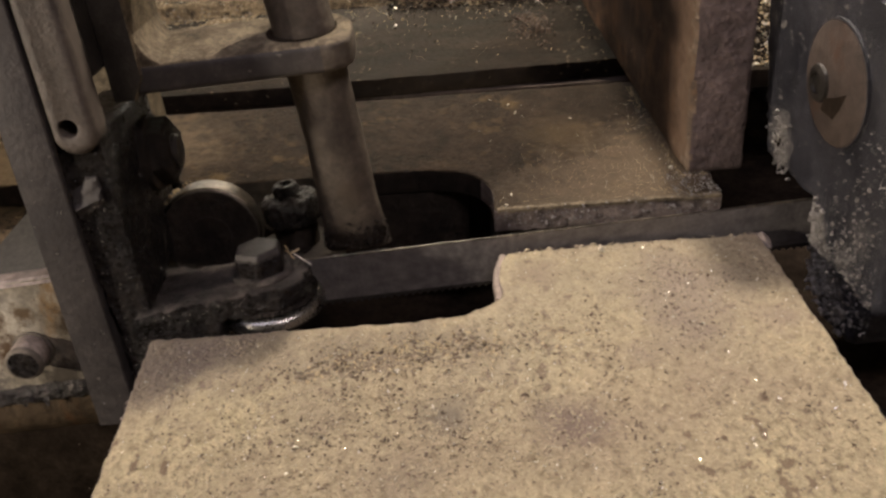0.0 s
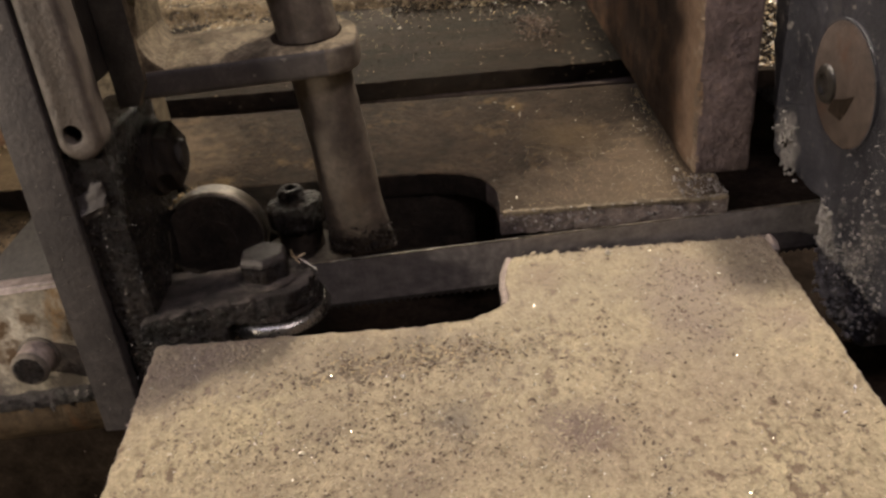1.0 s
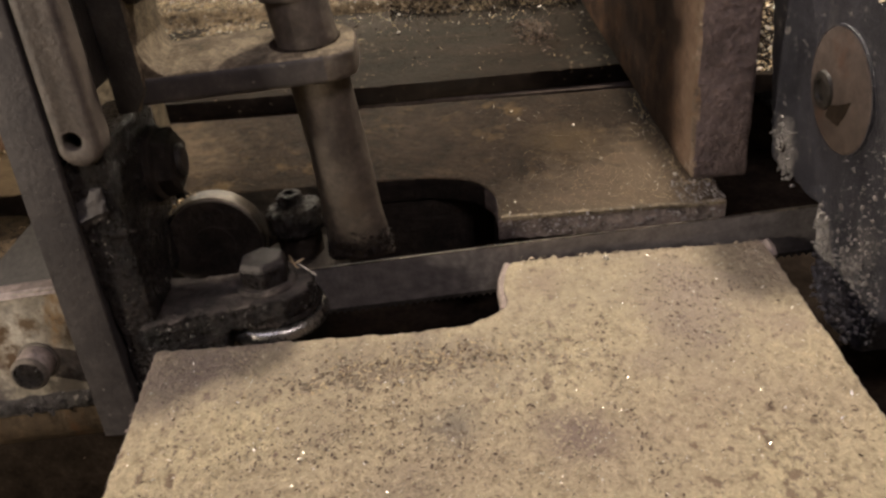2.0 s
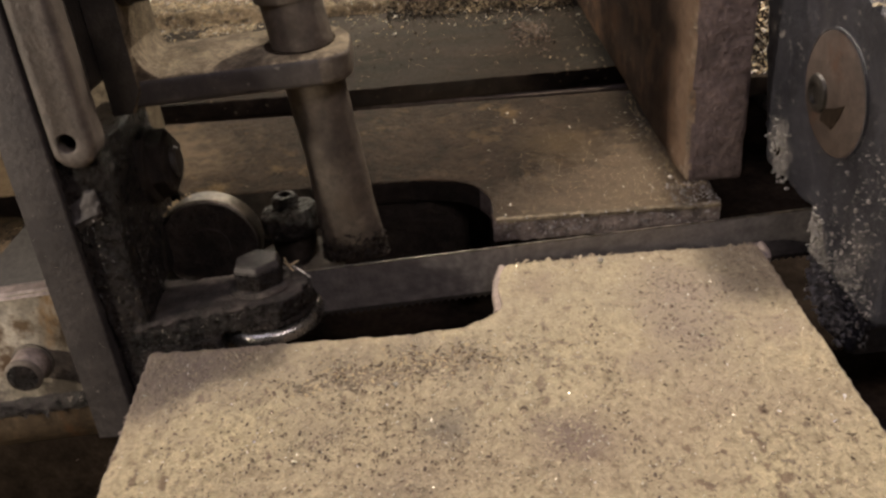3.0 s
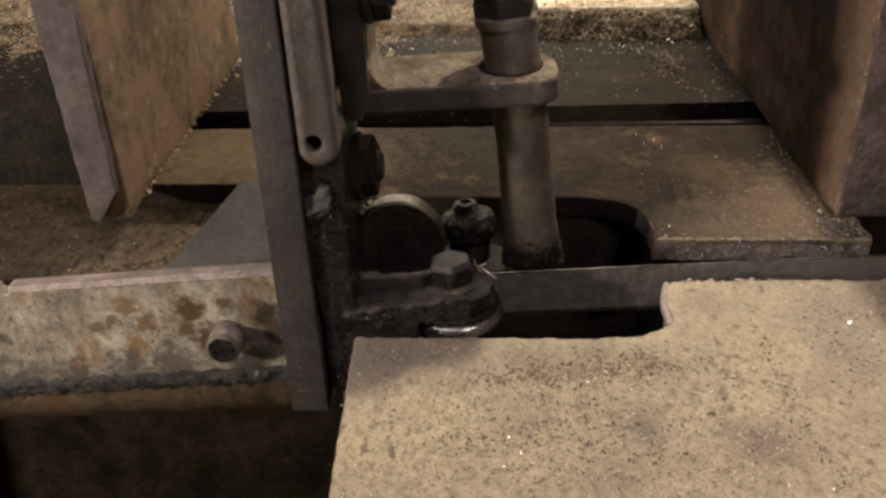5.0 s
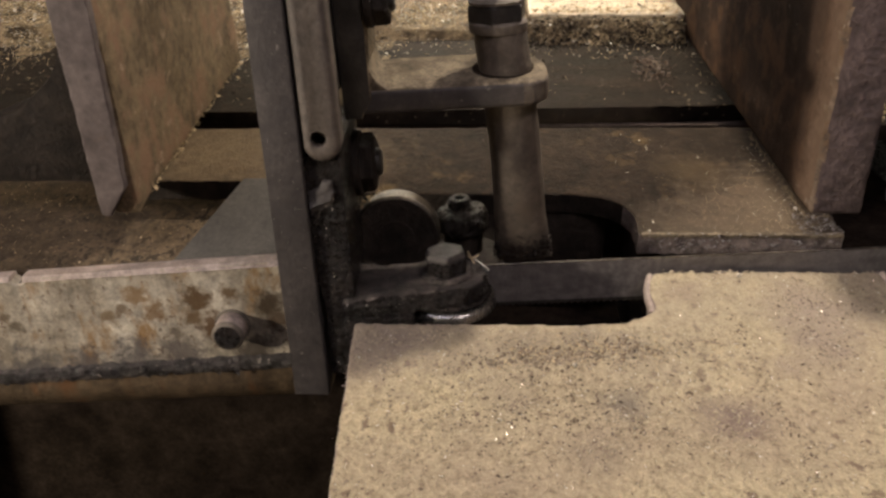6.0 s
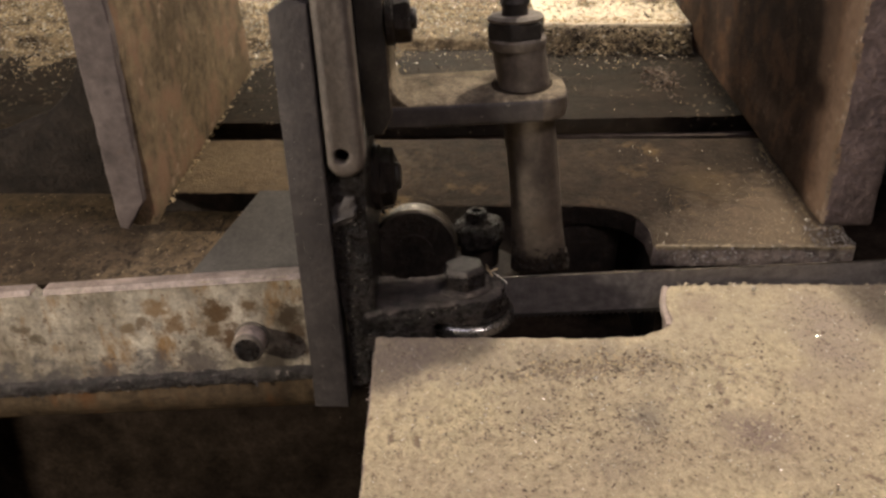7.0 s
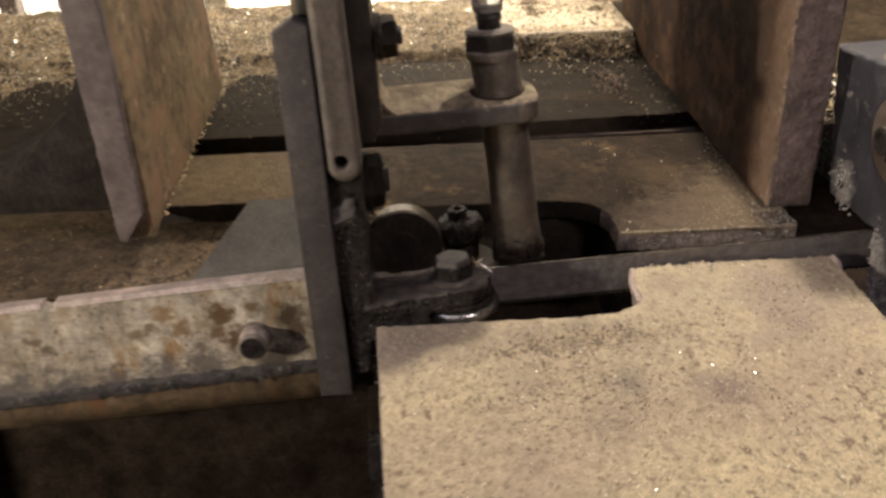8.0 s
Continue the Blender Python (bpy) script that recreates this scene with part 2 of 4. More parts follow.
JAW_SIDE = worn("rusty_jaw_side_light_and_shade", (0.040, 0.0262, 0.0188), (0.068, 0.0455, 0.0335), 0.85, 0.0, 20, 520, 0.8, gloss=-0.25, rust=(0.098, 0.056, 0.034), rust_at=0.53, rust_scale=40, feather=0.05, origin=(102, 150, 0),
               # pale spots down the front edge: rust wear with painted-in light
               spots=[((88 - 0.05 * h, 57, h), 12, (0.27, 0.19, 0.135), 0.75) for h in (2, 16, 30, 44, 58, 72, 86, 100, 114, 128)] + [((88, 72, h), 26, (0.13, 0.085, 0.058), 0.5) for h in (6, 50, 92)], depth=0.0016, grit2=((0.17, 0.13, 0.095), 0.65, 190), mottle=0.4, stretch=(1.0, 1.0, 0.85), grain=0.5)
JAW_WEAR = worn("pale_battered_edge", (0.13, 0.094, 0.068), (0.36, 0.27, 0.195), 0.7, 0.0, 60, 420, 1.0, rust=(0.20, 0.125, 0.075), rust_at=0.55, rust_scale=70, depth=0.002, mottle=0.8, grit2=((0.50, 0.40, 0.30), 0.62, 260))
JAW_FACE = worn("rust_stained_jaw_face", (0.115, 0.084, 0.048), (0.255, 0.19, 0.115), 0.75, 0.0, 20, 700, 0.9, rust=(0.225, 0.138, 0.086), rust_at=0.56, rust_scale=42, depth=0.0012, gloss=-0.1, grit2=((0.33, 0.24, 0.165), 0.62, 75), mottle=0.9, stretch=(1.0, 1.0, 0.8), grain=0.5)
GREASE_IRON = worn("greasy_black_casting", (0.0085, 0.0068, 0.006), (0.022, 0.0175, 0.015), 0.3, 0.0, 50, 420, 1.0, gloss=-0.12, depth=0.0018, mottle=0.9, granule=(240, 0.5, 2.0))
BOLT_TOP = worn("lit_bolt_top", (0.034, 0.030, 0.028), (0.10, 0.088, 0.081), 0.5, 0.2, 90, 500, 0.6, mottle=0.7, grain=0.5)
DUSTY_LIT_GREASE = worn("dust_and_light_on_grease", (0.028, 0.0235, 0.021), (0.125, 0.105, 0.091), 0.6, 0.0, 60, 500, 1.0, depth=0.0016, mottle=1.0, granule=(380, 0.7, 1.5), grit2=((0.20, 0.175, 0.15), 0.66, 330))
RACE_STEEL = worn("bright_ground_race", (0.16, 0.15, 0.138), (0.50, 0.48, 0.44), 0.3, 0.95, 40, 700, 0.15, rust=(0.05, 0.043, 0.037), rust_at=0.60, rust_scale=60, mottle=0.3, grain=0.3)
# grease on the guides; in the bed's recesses its black paints shade
BLACK_GREASE_SHADE = worn("black_grease_and_shade", (0.011, 0.0086, 0.007), (0.032, 0.025, 0.020), 0.6, 0.0, 60, 400, 1.0, gloss=-0.18, depth=0.0012)
GREY_STEEL = worn("dull_grey_bar", (0.032, 0.028, 0.0265), (0.083, 0.072, 0.067), 0.6, 0.2, 18, 520, 0.32, rust=(0.042, 0.037, 0.036), rust_at=0.57, rust_scale=28, gloss=0.05, grit2=((0.20, 0.178, 0.155), 0.67, 260), mottle=0.5, depth=0.0010, grain=0.35)
STRIP_STEEL = worn("rubbed_brown_strip", (0.065, 0.054, 0.046), (0.165, 0.138, 0.116), 0.5, 0.2, 24, 520, 0.45, rust=(0.055, 0.044, 0.036), rust_at=0.58, rust_scale=26, gloss=0.05, mottle=0.5, depth=0.0010, stretch=(1.0, 1.0, 0.4), grain=0.35)
# pale tan carries dust and, on some faces, painted-in light
DUSTY_LIT_STEEL = worn("dusty_lit_steel", (0.085, 0.068, 0.047), (0.27, 0.22, 0.152), 0.8, 0.0, 30, 520, 0.7, gloss=-0.2, mottle=0.85, rust=(0.06, 0.047, 0.033), rust_at=0.58, rust_scale=34)
TUBE_STEEL = worn("brown_grey_tube", (0.08, 0.067, 0.055), (0.20, 0.17, 0.135), 0.6, 0.15, 26, 420, 0.7, grain=0.5, rust=(0.07, 0.055, 0.042), rust_at=0.60, rust_scale=38, gloss=-0.05)
DARK_STEEL = worn("dark_oiled_steel", (0.018, 0.016, 0.014), (0.048, 0.042, 0.037), 0.45, 0.3, 60, 600, 0.6, gloss=0.1)
BRIGHT_STEEL = worn("polished_race_steel", (0.05, 0.043, 0.034), (0.22, 0.19, 0.15), 0.36, 0.9, 60, 700, 0.3, rust=(0.02, 0.017, 0.014), rust_at=0.54, rust_scale=45)
BLADE_STEEL = worn("brushed_blade_steel", (0.115, 0.104, 0.10), (0.20, 0.184, 0.178), 0.48, 0.45, 14, 250, 0.15, stretch=(0.08, 1, 1), mottle=0.5)
WHITE_PAINT = worn("chipped_white_paint", (0.145, 0.116, 0.08), (0.50, 0.453, 0.365), 0.5, 0.0, 34, 380, 0.8, rust=(0.21, 0.128, 0.058), rust_at=0.585, rust_scale=55, grit=(0.10, 0.07, 0.05), grit_at=0.65, grit_scale=300, mottle=0.85, stretch=(1.0, 1.0, 0.45),
                    origin=(-300, 0, -40), grit2=((0.15, 0.10, 0.06), 0.635, 150),
                    spots=[((-212, 0, 0), 9, (0.074, 0.042, 0.017), 0.95), ((-207, 0, -14), 8, (0.081, 0.046, 0.022), 0.95), ((-216, 0, -10), 5, (0.093, 0.056, 0.025), 0.9), ((-178, 0, -4), 9, (0.043, 0.028, 0.015), 0.95), ((-176, 0, -14), 7, (0.056, 0.034, 0.019), 0.9), ((-196, 0, 2), 6, (0.093, 0.056, 0.025), 0.9),
                           ((-241, 0, 4), 7, (0.155, 0.093, 0.040), 0.85), ((-233, 0, -6), 7, (0.136, 0.081, 0.037), 0.85), ((-249, 0, -3), 4, (0.105, 0.068, 0.037), 0.8), ((-256, 0, -6), 5, (0.124, 0.081, 0.040), 0.8), ((-308, 0, -3), 5, (0.093, 0.068, 0.043), 0.85), ((-302, 0, -9), 5, (0.081, 0.062, 0.040), 0.85),
                           ((-226, 0, -17), 4, (0.105, 0.081, 0.056), 0.8), ((-225, 0, -30), 14, (0.081, 0.068, 0.062), 0.8), ((-248, 0, -31), 14, (0.074, 0.065, 0.062), 0.85), ((-272, 0, -33), 15, (0.074, 0.065, 0.062), 0.85), ((-300, 0, -34), 16, (0.068, 0.061, 0.059), 0.85), ((-325, 0, -34), 16, (0.068, 0.061, 0.059), 0.85), ((-190, 0, -29), 11, (0.050, 0.040, 0.031), 0.9)])
LIP_PAINT = worn("pink_worn_lip", (0.24, 0.188, 0.16), (0.40, 0.333, 0.29), 0.5, 0.1, 60, 500, 0.4)
GRIME = worn("caked_grey_grime", (0.018, 0.015, 0.0135), (0.10, 0.087, 0.08), 0.45, 0.1, 120, 500, 1.0, depth=0.002, gloss=0.2, mottle=1.0, grit2=((0.36, 0.31, 0.27), 0.62, 260))
BROWN_TRAY = worn("oil_browned_tray", (0.042, 0.030, 0.018), (0.14, 0.103, 0.064), 0.7, 0.0, 24, 520, 0.6, rust=(0.035, 0.026, 0.017), rust_at=0.61, rust_scale=60, grit=(0.022, 0.017, 0.012), grit_at=0.64, grit_scale=320, gloss=-0.15, mottle=0.8)
SHEET_ZINC = worn("dull_zinc_sheet", (0.047, 0.0435, 0.038), (0.09, 0.083, 0.072), 0.6, 0.2, 22, 500, 0.2, mottle=0.3)
BLUE_PAINT = worn("worn_blue_black_paint", (0.016, 0.0165, 0.023), (0.074, 0.072, 0.084), 0.42, 0.05, 22, 600, 1.0, rust=(0.15, 0.138, 0.13), rust_at=0.66, rust_scale=60, grit=(0.24, 0.22, 0.205), grit_at=0.71, grit_scale=300, grit2=((0.28, 0.257, 0.24), 0.67, 260), gloss=0.15, depth=0.001,
                  origin=(150, 5, -60), feather=0.4, stretch=(1.0, 1.0, 0.5), grain=0.5,
                  spots=[((128, 41, 20), 12, (0.30, 0.275, 0.255), 0.8), ((128, 38, 8), 8, (0.26, 0.24, 0.22), 0.7), ((128, 0, -4), 9, (0.34, 0.31, 0.285), 0.85), ((128, -4, -16), 11, (0.36, 0.33, 0.305), 0.85), ((128, -16, -24), 11, (0.26, 0.24, 0.22), 0.75), ((128, -24, -6), 9, (0.17, 0.158, 0.15), 0.6), ((128, -34, 6), 10, (0.13, 0.12, 0.115), 0.5)])
RUST_DISC = worn("brown_rusted_disc", (0.058, 0.043, 0.037), (0.105, 0.081, 0.069), 0.6, 0.1, 18, 500, 0.6, rust=(0.085, 0.05, 0.036), rust_at=0.6, rust_scale=45, grain=0.4)
SCALE = worn("grey_flaking_scale", (0.17, 0.156, 0.147), (0.44, 0.41, 0.385), 0.5, 0.1, 90, 500, 1.0, depth=0.0012, gloss=0.15)
NOZZLE_STEEL = worn("grimy_nozzle_steel", (0.06, 0.049, 0.040), (0.155, 0.128, 0.10), 0.65, 0.15, 26, 420, 0.7, rust=(0.07, 0.055, 0.042), rust_at=0.57, rust_scale=40, gloss=-0.05, origin=(-58, 10, 8), grain=0.5,
                    spots=[((-66, 2, 10), 11, (0.022, 0.018, 0.015), 0.9), ((-48, 2, 10), 9, (0.03, 0.024, 0.02), 0.85), ((-62, 6, 12), 10, (0.045, 0.036, 0.03), 0.8), ((-50, 5, 14), 8, (0.06, 0.048, 0.04), 0.7), ((-56, 2, 36), 8, (0.09, 0.07, 0.052), 0.6)])
RIDGE = worn("caked_grey_brown_grit", (0.20, 0.16, 0.115), (0.44, 0.365, 0.26), 0.75, 0.0, 60, 700, 1.0, depth=0.0012, mottle=0.8, granule=(480, 0.8, 2.0), grit2=((0.10, 0.08, 0.062), 0.62, 300))
CHIP_BLACK = worn("dark_brown_grit", (0.06, 0.043, 0.032), (0.19, 0.138, 0.10), 0.6, 0.1, 200, 900, 0.3)
DUST = worn("tan_dust_grains", (0.34, 0.28, 0.19), (0.60, 0.51, 0.36), 0.7, 0.0, 300, 900, 0.2)
# the very pale base colour paints in the chips' glint
CHIP_METAL = worn("bright_steel_chips", (0.62, 0.56, 0.44), (0.92, 0.87, 0.74), 0.25, 0.35, 200, 900, 0.3, gloss=0.4)
CHIP_DULL = worn("dusty_metal_swarf", (0.38, 0.285, 0.165), (0.72, 0.575, 0.355), 0.6, 0.1, 200, 900, 0.3)
GLINT = worn("mirror_bright_chips", (0.80, 0.74, 0.62), (0.95, 0.90, 0.80), 0.3, 1.0, 200, 900, 0.1, mottle=0.1)
SWARF = worn("packed_swarf", (0.11, 0.08, 0.046), (0.42, 0.325, 0.195), 0.75, 0.05, 45, 420, 1.0, rust=(0.04, 0.03, 0.02), rust_at=0.57, rust_scale=110, grit2=((0.60, 0.50, 0.35), 0.62, 320), mottle=1.0, depth=0.003, gloss=-0.1)
# near-black base colour stands in for shade in recesses and under the machine
RECESS_SHADE = worn("painted_recess_shade", (0.013, 0.0098, 0.0078), (0.036, 0.027, 0.0205), 0.9, 0.0, 30, 300, 0.3, gloss=-0.3)
APRON = worn("rust_streaked_apron", (0.045, 0.031, 0.018), (0.14, 0.10, 0.06), 0.75, 0.0, 40, 500, 0.8, rust=(0.10, 0.052, 0.024), rust_at=0.58, rust_scale=45, stretch=(1.0, 1.0, 0.3), gloss=-0.15, mottle=0.8)
HOLLOW = worn("dark_brown_hollow", (0.042, 0.032, 0.026), (0.095, 0.073, 0.058), 0.8, 0.0, 30, 300, 0.3, gloss=-0.15)
CREAM = worn("cream_paint", (0.56, 0.48, 0.34), (0.74, 0.65, 0.48), 0.6, 0.0, 20, 200, 0.3, grit=(0.15, 0.11, 0.07), grit_at=0.70, grit_scale=200)
WALL_PAINT = worn("grimy_workshop_wall", (0.30, 0.26, 0.20), (0.42, 0.37, 0.30), 0.8, 0.0, 3, 60, 0.2)
CONCRETE = worn("dusty_concrete", (0.22, 0.19, 0.15), (0.34, 0.30, 0.24), 0.85, 0.0, 4, 80, 0.3)
GLASS_HOSE = bpy.data.materials.new("clear_plastic_hose")
GLASS_HOSE.use_nodes = True
hose_bsdf = GLASS_HOSE.node_tree.nodes["Principled BSDF"]
hose_bsdf.inputs["Base Color"].default_value = (0.75, 0.72, 0.66, 1)
hose_bsdf.inputs["Roughness"].default_value = 0.12
hose_bsdf.inputs["Transmission Weight"].default_value = 0.75
GLOW = bpy.data.materials.new("bright_daylight_opening")
GLOW.use_nodes = True
glow_bsdf = GLOW.node_tree.nodes["Principled BSDF"]
glow_bsdf.inputs["Emission Color"].default_value = (1.0, 0.9, 0.74, 1)
glow_bsdf.inputs["Emission Strength"].default_value = 2.4


# ---- shapes, all in millimetres ----
def thing(name, base, where, label, category, group="", kind=""):
    """An Empty at its base, in one of the three frames, which parents its parts."""
    ob = new(name)
    ob.empty_display_size = 0.01
    ob.matrix_basis = where @ Matrix.Translation(Vector(base) * S)
    ob["base"] = [float(v) for v in base]
    return tagged(ob, label, category, group, kind)


def finish(name, bm, mat, smooth=35.0):
    bmesh.ops.recalc_face_normals(bm, faces=bm.faces[:])
    mesh = bpy.data.meshes.new(name)
    bm.to_mesh(mesh)
    bm.free()
    for m in mat if isinstance(mat, (list, tuple)) else (mat,):
        mesh.materials.append(m)
    if smooth:
        mesh.shade_smooth()
        mesh.set_sharp_from_angle(angle=radians(smooth))
    return mesh


def part(name, bm, mat, parent, label="", smooth=35.0):
    """A bmesh in the frame's millimetres becomes one mesh under its thing, or under a part of it."""
    root = parent
    while "base" not in root:
        root = root.parent
    base = Vector(list(root["base"]))
    bm.transform(Matrix.Scale(S, 4) @ Matrix.Translation(-base))
    ob = new(name, finish(name, bm, mat, smooth))
    ob.parent = parent
    return tagged(ob, label)


def join(*bms):
    out = bmesh.new()
    for b in bms:
        m = bpy.data.meshes.new("scratch")
        b.to_mesh(m)
        b.free()
        out.from_mesh(m)
        bpy.data.meshes.remove(m)
    return out


def rough_up(bm, amount, scale=0.15, cuts=0):
    if cuts:
        bmesh.ops.subdivide_edges(bm, edges=bm.edges[:], cuts=cuts, use_grid_fill=True)
    for v in bm.verts:
        v.co += noise.noise_vector(v.co * scale) * amount + noise.noise_vector(v.co * scale * 4) * amount * 0.4
    return bm


def box(x0, x1, y0, y1, z0, z1, bevel=0.8, seg=2, cuts=0, rough=0.0):
    bm = bmesh.new()
    bmesh.ops.create_cube(bm, size=1)
    bm.transform(Matrix.Translation(((x0 + x1) / 2, (y0 + y1) / 2, (z0 + z1) / 2)) @ Matrix.Diagonal((x1 - x0, y1 - y0, z1 - z0, 1)))
    if bevel:
        bmesh.ops.bevel(bm, geom=bm.edges[:], offset=bevel, segments=seg, affect="EDGES", profile=0.6)
    if rough:
        rough_up(bm, rough, 0.12, cuts)
    return bm


def outline(points, step=3.0, wobble=0.25, radius=0):
    """A closed line through the corners, cut into short steps and worn by a little noise."""
    out = []
    for i, a in enumerate(points):
        b = points[(i + 1) % len(points)]
        n = max(1, int((Vector(b) - Vector(a)).length / step))
        for k in range(n):
            p = Vector(a).lerp(Vector(b), k / n)
            q = noise.noise_vector(Vector((p.x * 0.13, p.y * 0.13, 7.0))) + 0.5 * noise.noise_vector(Vector((p.x * 0.5, p.y * 0.5, 3.0)))
            out.append((p.x + q.x * wobble, p.y + q.y * wobble))
    return out


def prism(points, a, b, axis="z", bevel=0.6, seg=2):
    """A flat outline pulled from a to b along an axis; the outline's two numbers are the other two axes in order."""
    put = {"z": lambda p, h: (p[0], p[1], h), "y": lambda p, h: (p[0], h, p[1]), "x": lambda p, h: (h, p[0], p[1])}[axis]
    bm = bmesh.new()
    face = bm.faces.new([bm.verts.new(put(p, a)) for p in points])
    made = bmesh.ops.extrude_face_region(bm, geom=[face])
    top = [v for v in made["geom"] if isinstance(v, bmesh.types.BMVert)]
    move = Vector(put((0, 0), b)) - Vector(put((0, 0), a))
    for v in top:
        v.co += move
    if bevel:
        caps = [f for f in bm.faces if len(f.verts) == len(points)]
        edges = {e for f in caps for e in f.edges}
        bmesh.ops.bevel(bm, geom=list(edges), offset=bevel, segments=seg, affect="EDGES", profile=0.6)
    return bm


def drilled(points, holes, a, b, axis="y", bevel=0.6, seg=2):
    """As prism, with round holes (u, v, radius) that go right through."""
    put = {"z": lambda p, h: (p[0], p[1], h), "y": lambda p, h: (p[0], h, p[1]), "x": lambda p, h: (h, p[0], p[1])}[axis]
    bm = bmesh.new()
    edges = []
    for loop in [points] + [arc(u, v, r, 0, 360, 20)[:-1] for u, v, r in holes]:
        ring = [bm.verts.new(put(p, a)) for p in loop]
        edges += [bm.edges.new((p, q)) for p, q in zip(ring, ring[1:] + ring[:1])]
    bmesh.ops.triangle_fill(bm, use_beauty=True, edges=edges)
    made = bmesh.ops.extrude_face_region(bm, geom=bm.faces[:])
    move = Vector(put((0, 0), b)) - Vector(put((0, 0), a))
    for v in made["geom"]:
        if isinstance(v, bmesh.types.BMVert):
            v.co += move
    bmesh.ops.recalc_face_normals(bm, faces=bm.faces[:])
    if bevel:
        rims = [], []
        for e in bm.edges:
            if len(e.link_faces) == 2 and e.calc_face_angle(0) > 0.9:
                mid = (e.verts[0].co + e.verts[1].co) / 2
                inner = any((Vector(put((u, v), 0)) - Vector([0 if k == "xyz".index(axis) else mid[k] for k in range(3)])).length < r * 1.1 for u, v, r in holes)
                rims[inner].append(e)
        bmesh.ops.bevel(bm, geom=rims[1], offset=0.6, segments=2, affect="EDGES", profile=0.5)
        rims = [e for e in rims[0] if e.is_valid]
        bmesh.ops.bevel(bm, geom=rims, offset=bevel, segments=seg, affect="EDGES", profile=0.5)
    return bm


def wire(points, r, seg=6):
    """A thin round strand through the points."""
    bm = bmesh.new()
    rings = []
    for i, p in enumerate(points):
        p = Vector(p)
        along = (Vector(points[min(i + 1, len(points) - 1)]) - Vector(points[max(i - 1, 0)])).normalized()
        u = along.orthogonal().normalized()
        w = along.cross(u)
        rings.append([bm.verts.new(p + r * (u * math.cos(6.2832 * k / seg) + w * math.sin(6.2832 * k / seg))) for k in range(seg)])
    for lo, hi in zip(rings, rings[1:]):
        for k in range(seg):
            bm.faces.new((lo[k], lo[(k + 1) % seg], hi[(k + 1) % seg], hi[k]))
    bm.faces.new(rings[0][::-1])
    bm.faces.new(rings[-1])
    return bm


def arc(cx, cy, r, a0, a1, n=12):
    return [(cx + r * math.cos(radians(a0 + (a1 - a0) * k / n)), cy + r * math.sin(radians(a0 + (a1 - a0) * k / n))) for k in range(n + 1)]


def lathe(profile, centre, axis="z", seg=40, squash=None):
    """Turns (radius, height) pairs round an axis through the centre; closed at both ends."""
    bm = bmesh.new()
    rings = []
    for r, h in profile:
        ring = []
        for k in range(seg):
            a = 2 * math.pi * k / seg
            u, v = r * math.cos(a), r * math.sin(a)
            ring.append(bm.verts.new({"z": (u, v, h), "y": (u, h, v), "x": (h, u, v)}[axis]))
        rings.append(ring)
    for low, high in zip(rings, rings[1:]):
        for k in range(seg):
            bm.faces.new((low[k], low[(k + 1) % seg], high[(k + 1) % seg], high[k]))
    bm.faces.new(rings[0][::-1])
    bm.faces.new(rings[-1])
    bm.transform(Matrix.Translation(centre))
    return bm


def hexagon(centre, across, height, axis="z", turn=0.0, dome=1.2):
    """A hexagonal bolt head or nut whose top corners are rounded off."""
    r = across / math.sqrt(3)
    pts = [(r * math.cos(radians(turn + 60 * k)), r * math.sin(radians(turn + 60 * k))) for k in range(6)]
    bm = bmesh.new()
    for ring, h in ((pts, 0), (pts, height - dome), ([(x * 0.86, y * 0.86) for x, y in pts], height)):
        for x, y in ring:
            bm.verts.new({"z": (x, y, h), "y": (x, h, y), "x": (h, x, y)}[axis])
    bm.verts.ensure_lookup_table()
    v = bm.verts
    for lo in (0, 6):
        for k in range(6):
            bm.faces.new((v[lo + k], v[lo + (k + 1) % 6], v[lo + 6 + (k + 1) % 6], v[lo + 6 + k]))
    bm.faces.new([v[k] for k in range(5, -1, -1)])
    bm.faces.new([v[12 + k] for k in range(6)])
    bmesh.ops.bevel(bm, geom=bm.edges[:], offset=0.35, segments=2, affect="EDGES")
    bm.transform(Matrix.Translation(centre))
    return bm


def scatter(name, spots, mat, where, label, sizes=(0.4, 1.6), curl=0.5):
    """Loose chips, each a small bent sliver, as one object."""
    bm = bmesh.new()
    for x, y, z in spots:
        size = random.uniform(*sizes) * (0.6 + 0.8 * random.random() ** 3)
        m = Matrix.Translation((x, y, z)) @ Euler((random.uniform(-0.7, 0.7), random.uniform(-0.7, 0.7), random.uniform(0, 6.3))).to_matrix().to_4x4()
        w, h = size * random.uniform(0.2, 0.5), size * curl * random.uniform(0.2, 0.9)
        pts = [(-size, -w, 0), (-size, w, 0.1 * size), (0, -w * 1.2, h), (0, w, h * 0.8), (size, -w * 0.6, 0), (size, w * 0.5, 0.15 * size), (0, 0, -0.25 * size)]
        v = [bm.verts.new(m @ Vector(p)) for p in pts]
        for f in ((0, 2, 3, 1), (2, 4, 5, 3), (0, 6, 2), (2, 6, 4), (1, 3, 6), (3, 5, 6), (0, 1, 6), (4, 6, 5)):
            bm.faces.new([v[k] for k in f])
    bm.transform(Matrix.Scale(S, 4))
    ob = new(name, finish(name, bm, mat, 0))
    ob.matrix_basis = where
    return tagged(ob, label, "chips", kind="stuff")


